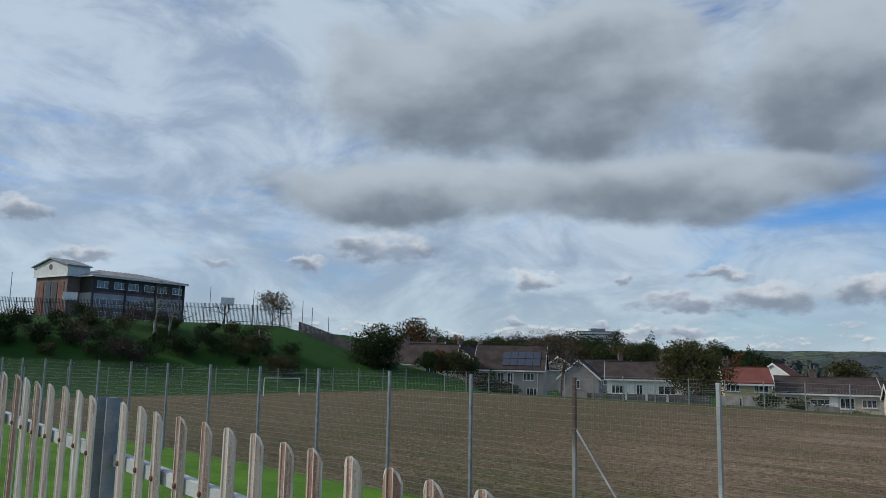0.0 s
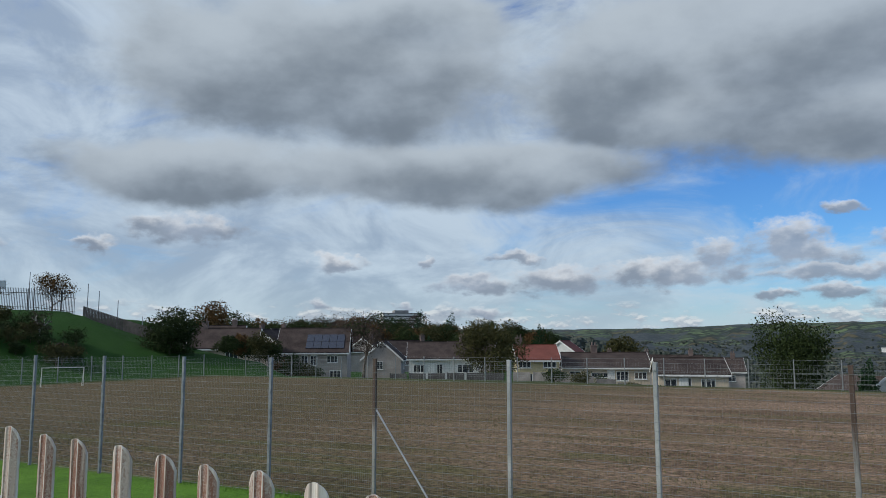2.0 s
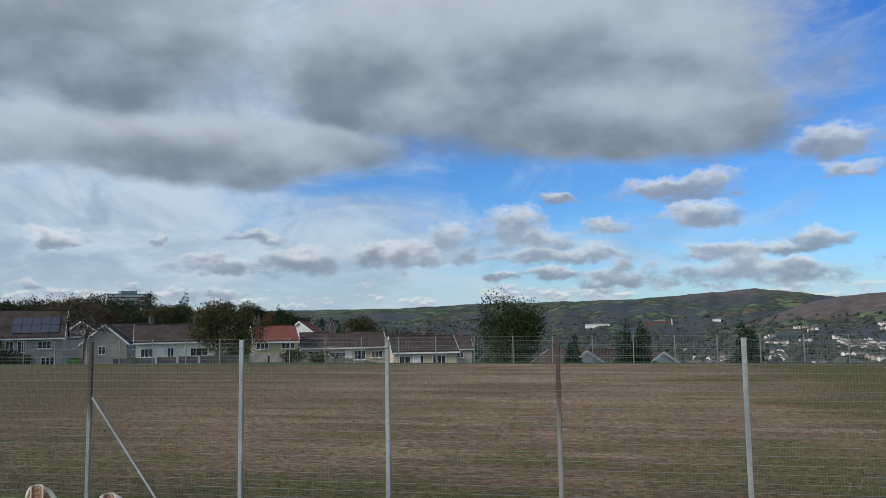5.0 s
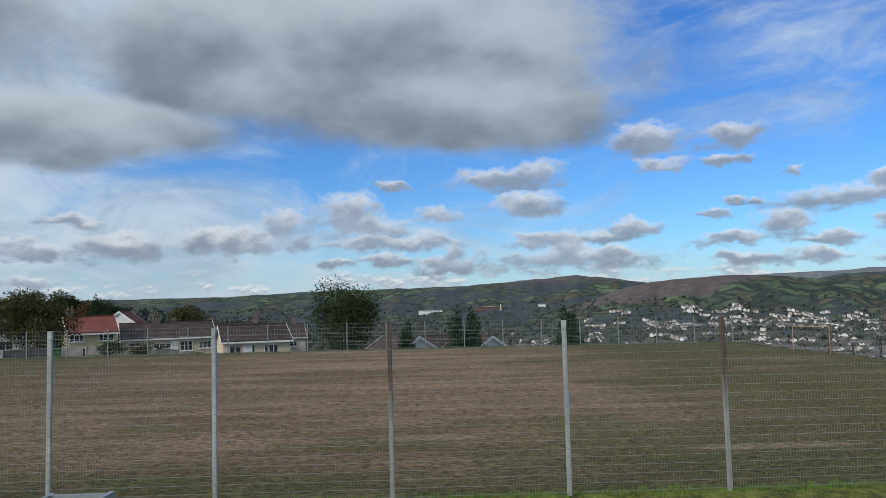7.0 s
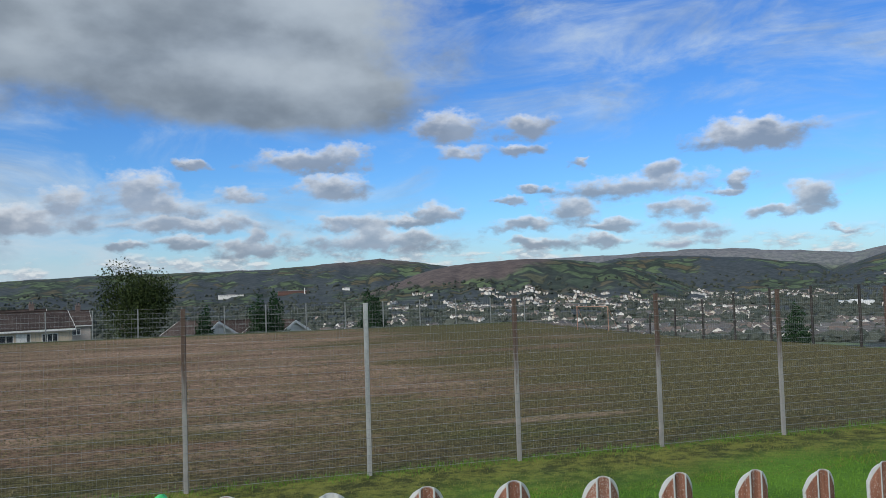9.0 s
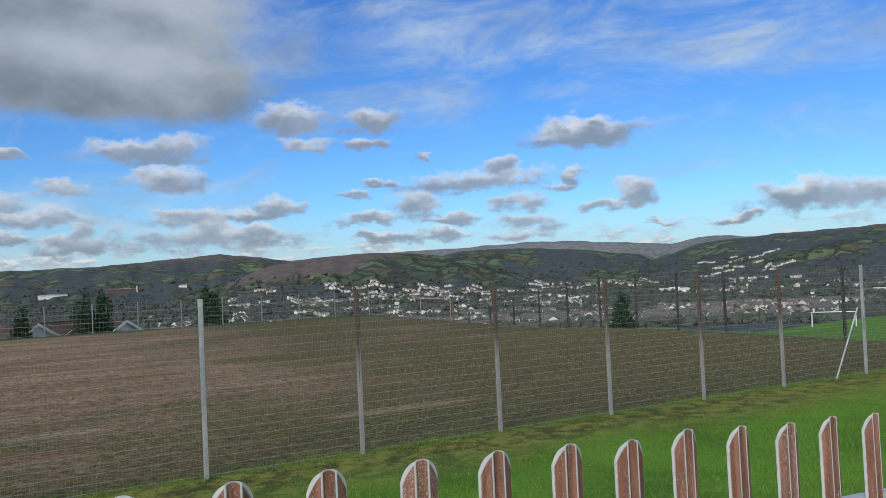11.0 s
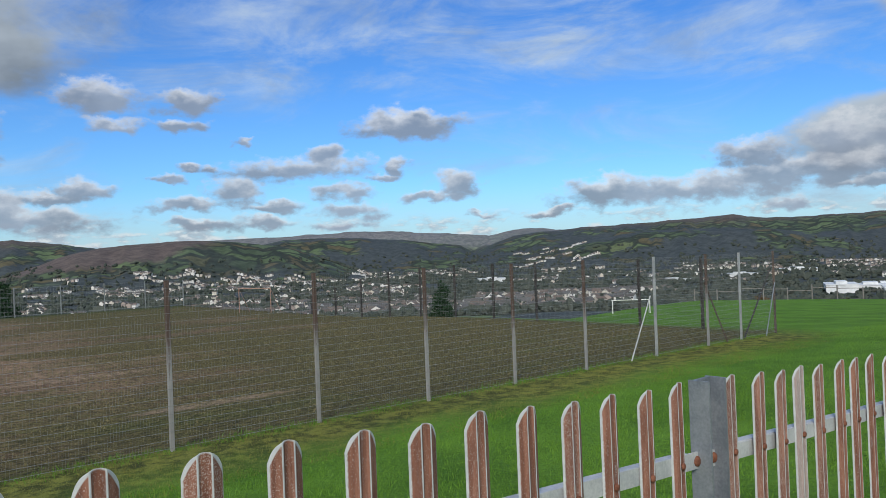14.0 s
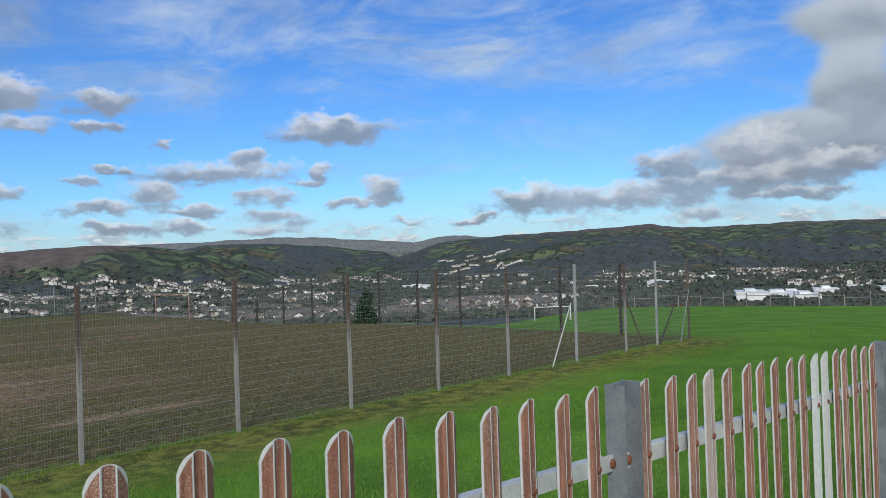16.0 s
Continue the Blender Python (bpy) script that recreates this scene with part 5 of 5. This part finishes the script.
def town():
    """Rows of small houses over the valley floor and its slopes."""
    rng = np.random.default_rng(7)
    verts, faces, mats = [], [], []
    for b0, b1, d0, d1, count, pale in ((21, 51, 500, 700, 330, 0.75), (6, 40, 850, 1500, 520, 0.5), (12, 33, 1650, 2150, 560, 0.35), (34, 43, 2000, 2700, 260, 0.8), (42, 57, 720, 1000, 240, 0.75), (48, 80, 1200, 2300, 420, 0.6), (46, 52, 2700, 3300, 110, 0.8), (-2, 14, 420, 700, 90, 0.4), (58, 70, 2000, 2400, 120, 0.5)):
        rows = max(3, count // 6)
        for r in range(rows):
            b, d = rng.uniform(b0, b1), rng.uniform(d0, d1)
            x0, y0 = polar(b, d)
            a = rng.normal(0.0, 0.5) - radians(b) + (1.57 if rng.random() < 0.2 else 0)
            for k in range(int(rng.integers(3, 9))):
                s = 9.6 * k + rng.uniform(-0.9, 0.9)
                x, y = x0 + s * math.cos(a), y0 + s * math.sin(a)
                z = hz(x, y) + 0.2
                w, dp, h, rs = rng.uniform(6.5, 8.2), rng.uniform(6.5, 8), rng.uniform(4.2, 5.4), rng.uniform(1.8, 2.6)
                t = a + rng.normal(0, 0.05) + (1.57 if rng.random() < 0.25 else 0)
                c, si = math.cos(t), math.sin(t)
                loc = [(-w / 2, -dp / 2, -3), (w / 2, -dp / 2, -3), (w / 2, dp / 2, -3), (-w / 2, dp / 2, -3), (-w / 2, -dp / 2, h), (w / 2, -dp / 2, h), (w / 2, dp / 2, h), (-w / 2, dp / 2, h), (-w / 2, 0, h + rs), (w / 2, 0, h + rs)]
                o = len(verts)
                verts += [(x + px * c - py * si, y + px * si + py * c, z + pz) for px, py, pz in loc]
                faces += [tuple(o + i for i in f) for f in ((0, 1, 5, 4), (2, 3, 7, 6), (1, 2, 6, 9, 5), (3, 0, 4, 8, 7))]
                mats += [0] * 4
                e = 0.3
                loc = [(-w / 2 - e, -dp / 2 - e, h - 0.1), (w / 2 + e, -dp / 2 - e, h - 0.1), (w / 2 + e, 0, h + rs + 0.12), (-w / 2 - e, 0, h + rs + 0.12), (-w / 2 - e, dp / 2 + e, h - 0.1), (w / 2 + e, dp / 2 + e, h - 0.1)]
                o = len(verts)
                verts += [(x + px * c - py * si, y + px * si + py * c, z + pz) for px, py, pz in loc]
                faces += [(o, o + 1, o + 2, o + 3), (o + 3, o + 2, o + 5, o + 4)]
                mats += [1] * 2
                for j in (-0.28, 0.22):
                    for lv in (0.8, h - 1.6):
                        o = len(verts)
                        q = [(j * w, -dp / 2 - 0.06, lv), (j * w + 1.4, -dp / 2 - 0.06, lv), (j * w + 1.4, -dp / 2 - 0.06, lv + 1.1), (j * w, -dp / 2 - 0.06, lv + 1.1)]
                        verts += [(x + px * c - py * si, y + px * si + py * c, z + pz) for px, py, pz in q]
                        faces.append((o, o + 1, o + 2, o + 3))
                        mats.append(2)
    ob = mesh_object("valley_houses", verts, faces, "town_wall")
    ob.data.materials.append(MATS["town_roof"])
    ob.data.materials.append(MATS["glass"])
    ob.data.polygons.foreach_set("material_index", mats)
    tagged(ob, "rows of small white and cream houses across the valley", "houses", kind="stuff")


def woods():
    """Hedgerow trees and woods over the valley, as many small rough clumps."""
    rng = np.random.default_rng(9)
    bm = bmesh.new()
    bmesh.ops.create_icosphere(bm, subdivisions=2, radius=1.0)
    base = np.array([v.co[:] for v in bm.verts])
    tri = np.array([[v.index for v in f.verts] for f in bm.faces])
    bm.free()
    V, F, o = [], [], 0
    n = 15000
    b = rng.uniform(-24, 84, n)
    d = np.exp(rng.uniform(np.log(120), np.log(3500), n))
    keep = ~((b < 0) & (d < 520)) & (d > 140) & ~((b > 17) & (d < 430))
    for bb, dd in zip(b[keep], d[keep]):
        for k in range(int(rng.integers(1, 4))):
            x, y = polar(bb, dd)
            x, y = x + rng.normal(0, 6 + dd * 0.006), y + rng.normal(0, 6 + dd * 0.006)
            s = rng.uniform(1.6, 3.4) * (1 + (dd > 900) * 0.5)
            if math.hypot(x, y) < 115 or hz(x, y) > 4:
                continue
            p = base * (1 + 0.28 * rng.normal(size=(len(base), 1))) * (s * rng.uniform(0.8, 1.5), s * rng.uniform(0.8, 1.5), s * rng.uniform(0.8, 1.35))
            V.append(p + (x, y, hz(x, y) + s * 0.55))
            F.append(tri + o)
            o += len(base)
    ob = mesh_object("valley_woods", np.concatenate(V).tolist(), np.concatenate(F).tolist(), "wood_hazed")
    tagged(ob, "dark autumn woods and hedgerow trees across the valley", "woods", kind="stuff")


town()
woods()
for k in range(12):
    b = -10 + k * 0.95
    tree("shrub", "low dark hedge shrub behind the far fence", "shrub", *polar(b, 68 + (k * 5 % 4)), 1.15 + (k * 3 % 5) * 0.13, 2.8, ("leaf_dark", "leaf_olive", "leaf_dark", "twig")[k % 4], 300 + k, 420, 0.13, stem=0.04, hollow=0.3, depth=2, group="hedge shrubs")
for k in range(16):
    b = 57.5 + k * 1.5
    x, y = polar(b, 73 + (k % 3))
    ob = thing("fence_post", "thin grey wooden post at the field edge", "post", "field edge posts", at=pose(x, y, hz(x, y)))
    bm = bmesh.new()
    add_rod(bm, (0, 0, -0.3), (0, 0, 1.25), 0.06, 0.05, 6)
    part("stake", bm, "timber_grey", ob)
    bm = bmesh.new()
    add_box(bm, -0.02, 2.0, -0.012, 0.012, 0.95, 1.0, pose(0, 0, 0, 0, 0, -b))
    part("rail", bm, "timber_grey", ob)
for k in range(26):
    b = 55.5 + k * 0.98
    tree("shrub", "brown hedge shrub at the field edge", "shrub", *polar(b, 78 + (k * 5 % 4)), 1.0 + (k * 3 % 5) * 0.13 + (1.1 if k == 19 else 0), 2.4, ("twig", "leaf_olive", "leaf_autumn")[k % 3], 330 + k, 380, 0.13, stem=0.04, hollow=0.25, depth=2, group="field hedge")


# ---- grass ----
def grass(name, label, x0, x1, y0, y1, count, tall, seed, mat="grass_blade", line=None, broad=1.0):
    """Single blades, each a thin bent triangle."""
    rng = np.random.default_rng(seed)
    x, y = rng.uniform(x0, x1, count), rng.uniform(y0, y1, count)
    if line is not None:
        y = line + rng.normal(0, 0.16, count)
    clump = np.sin(x * 2.1 + np.sin(y * 1.7) * 2) * np.cos(y * 2.4 + 0.6 * np.sin(x * 1.3))
    h = tall * rng.uniform(0.4, 1.25, count) * (1 + 0.35 * clump)
    z = height(x, y) - 0.01
    a = rng.uniform(0, 6.28, count)
    w = rng.uniform(0.003, 0.006, count) * (1 + h * 4) * broad
    lx, ly = rng.normal(0, 0.4, count) * h, rng.normal(0, 0.4, count) * h
    p = np.stack([np.stack([x - w * np.cos(a), y - w * np.sin(a), z], 1), np.stack([x + w * np.cos(a), y + w * np.sin(a), z], 1), np.stack([x + lx, y + ly, z + h], 1)], 1).reshape(-1, 3)
    ob = mesh_object(name, p.tolist(), np.arange(count * 3).reshape(-1, 3).tolist(), mat)
    tagged(ob, label, "grass", kind="stuff")


grass("lawn_grass", "short bright green grass on the bank", -9, 14, 0.8, 9.2, 120000, 0.05, 3)
grass("lawn_grass", "short green grass towards the field", 14, 34, -4, 10.0, 50000, 0.06, 4)
grass("fence_tufts", "longer rough grass along the fence foot", -16, 23, 0, 1, 9000, 0.085, 5, line=11.35)
grass("moss_strip", "mossy yellowish grass along the pitch fence", -9, 22, 8.6, 11.5, 30000, 0.045, 8, "moss_blade")
grass("pitch_tufts", "thin tufts of dry grass on the worn pitch", -30, 23, 12, 30, 80000, 0.045, 6, "tuft", broad=3.5)
grass("pitch_tufts", "thin tufts of dry grass on the worn pitch", -40, 23, 28, 52, 26000, 0.05, 7, "tuft", broad=3.5)
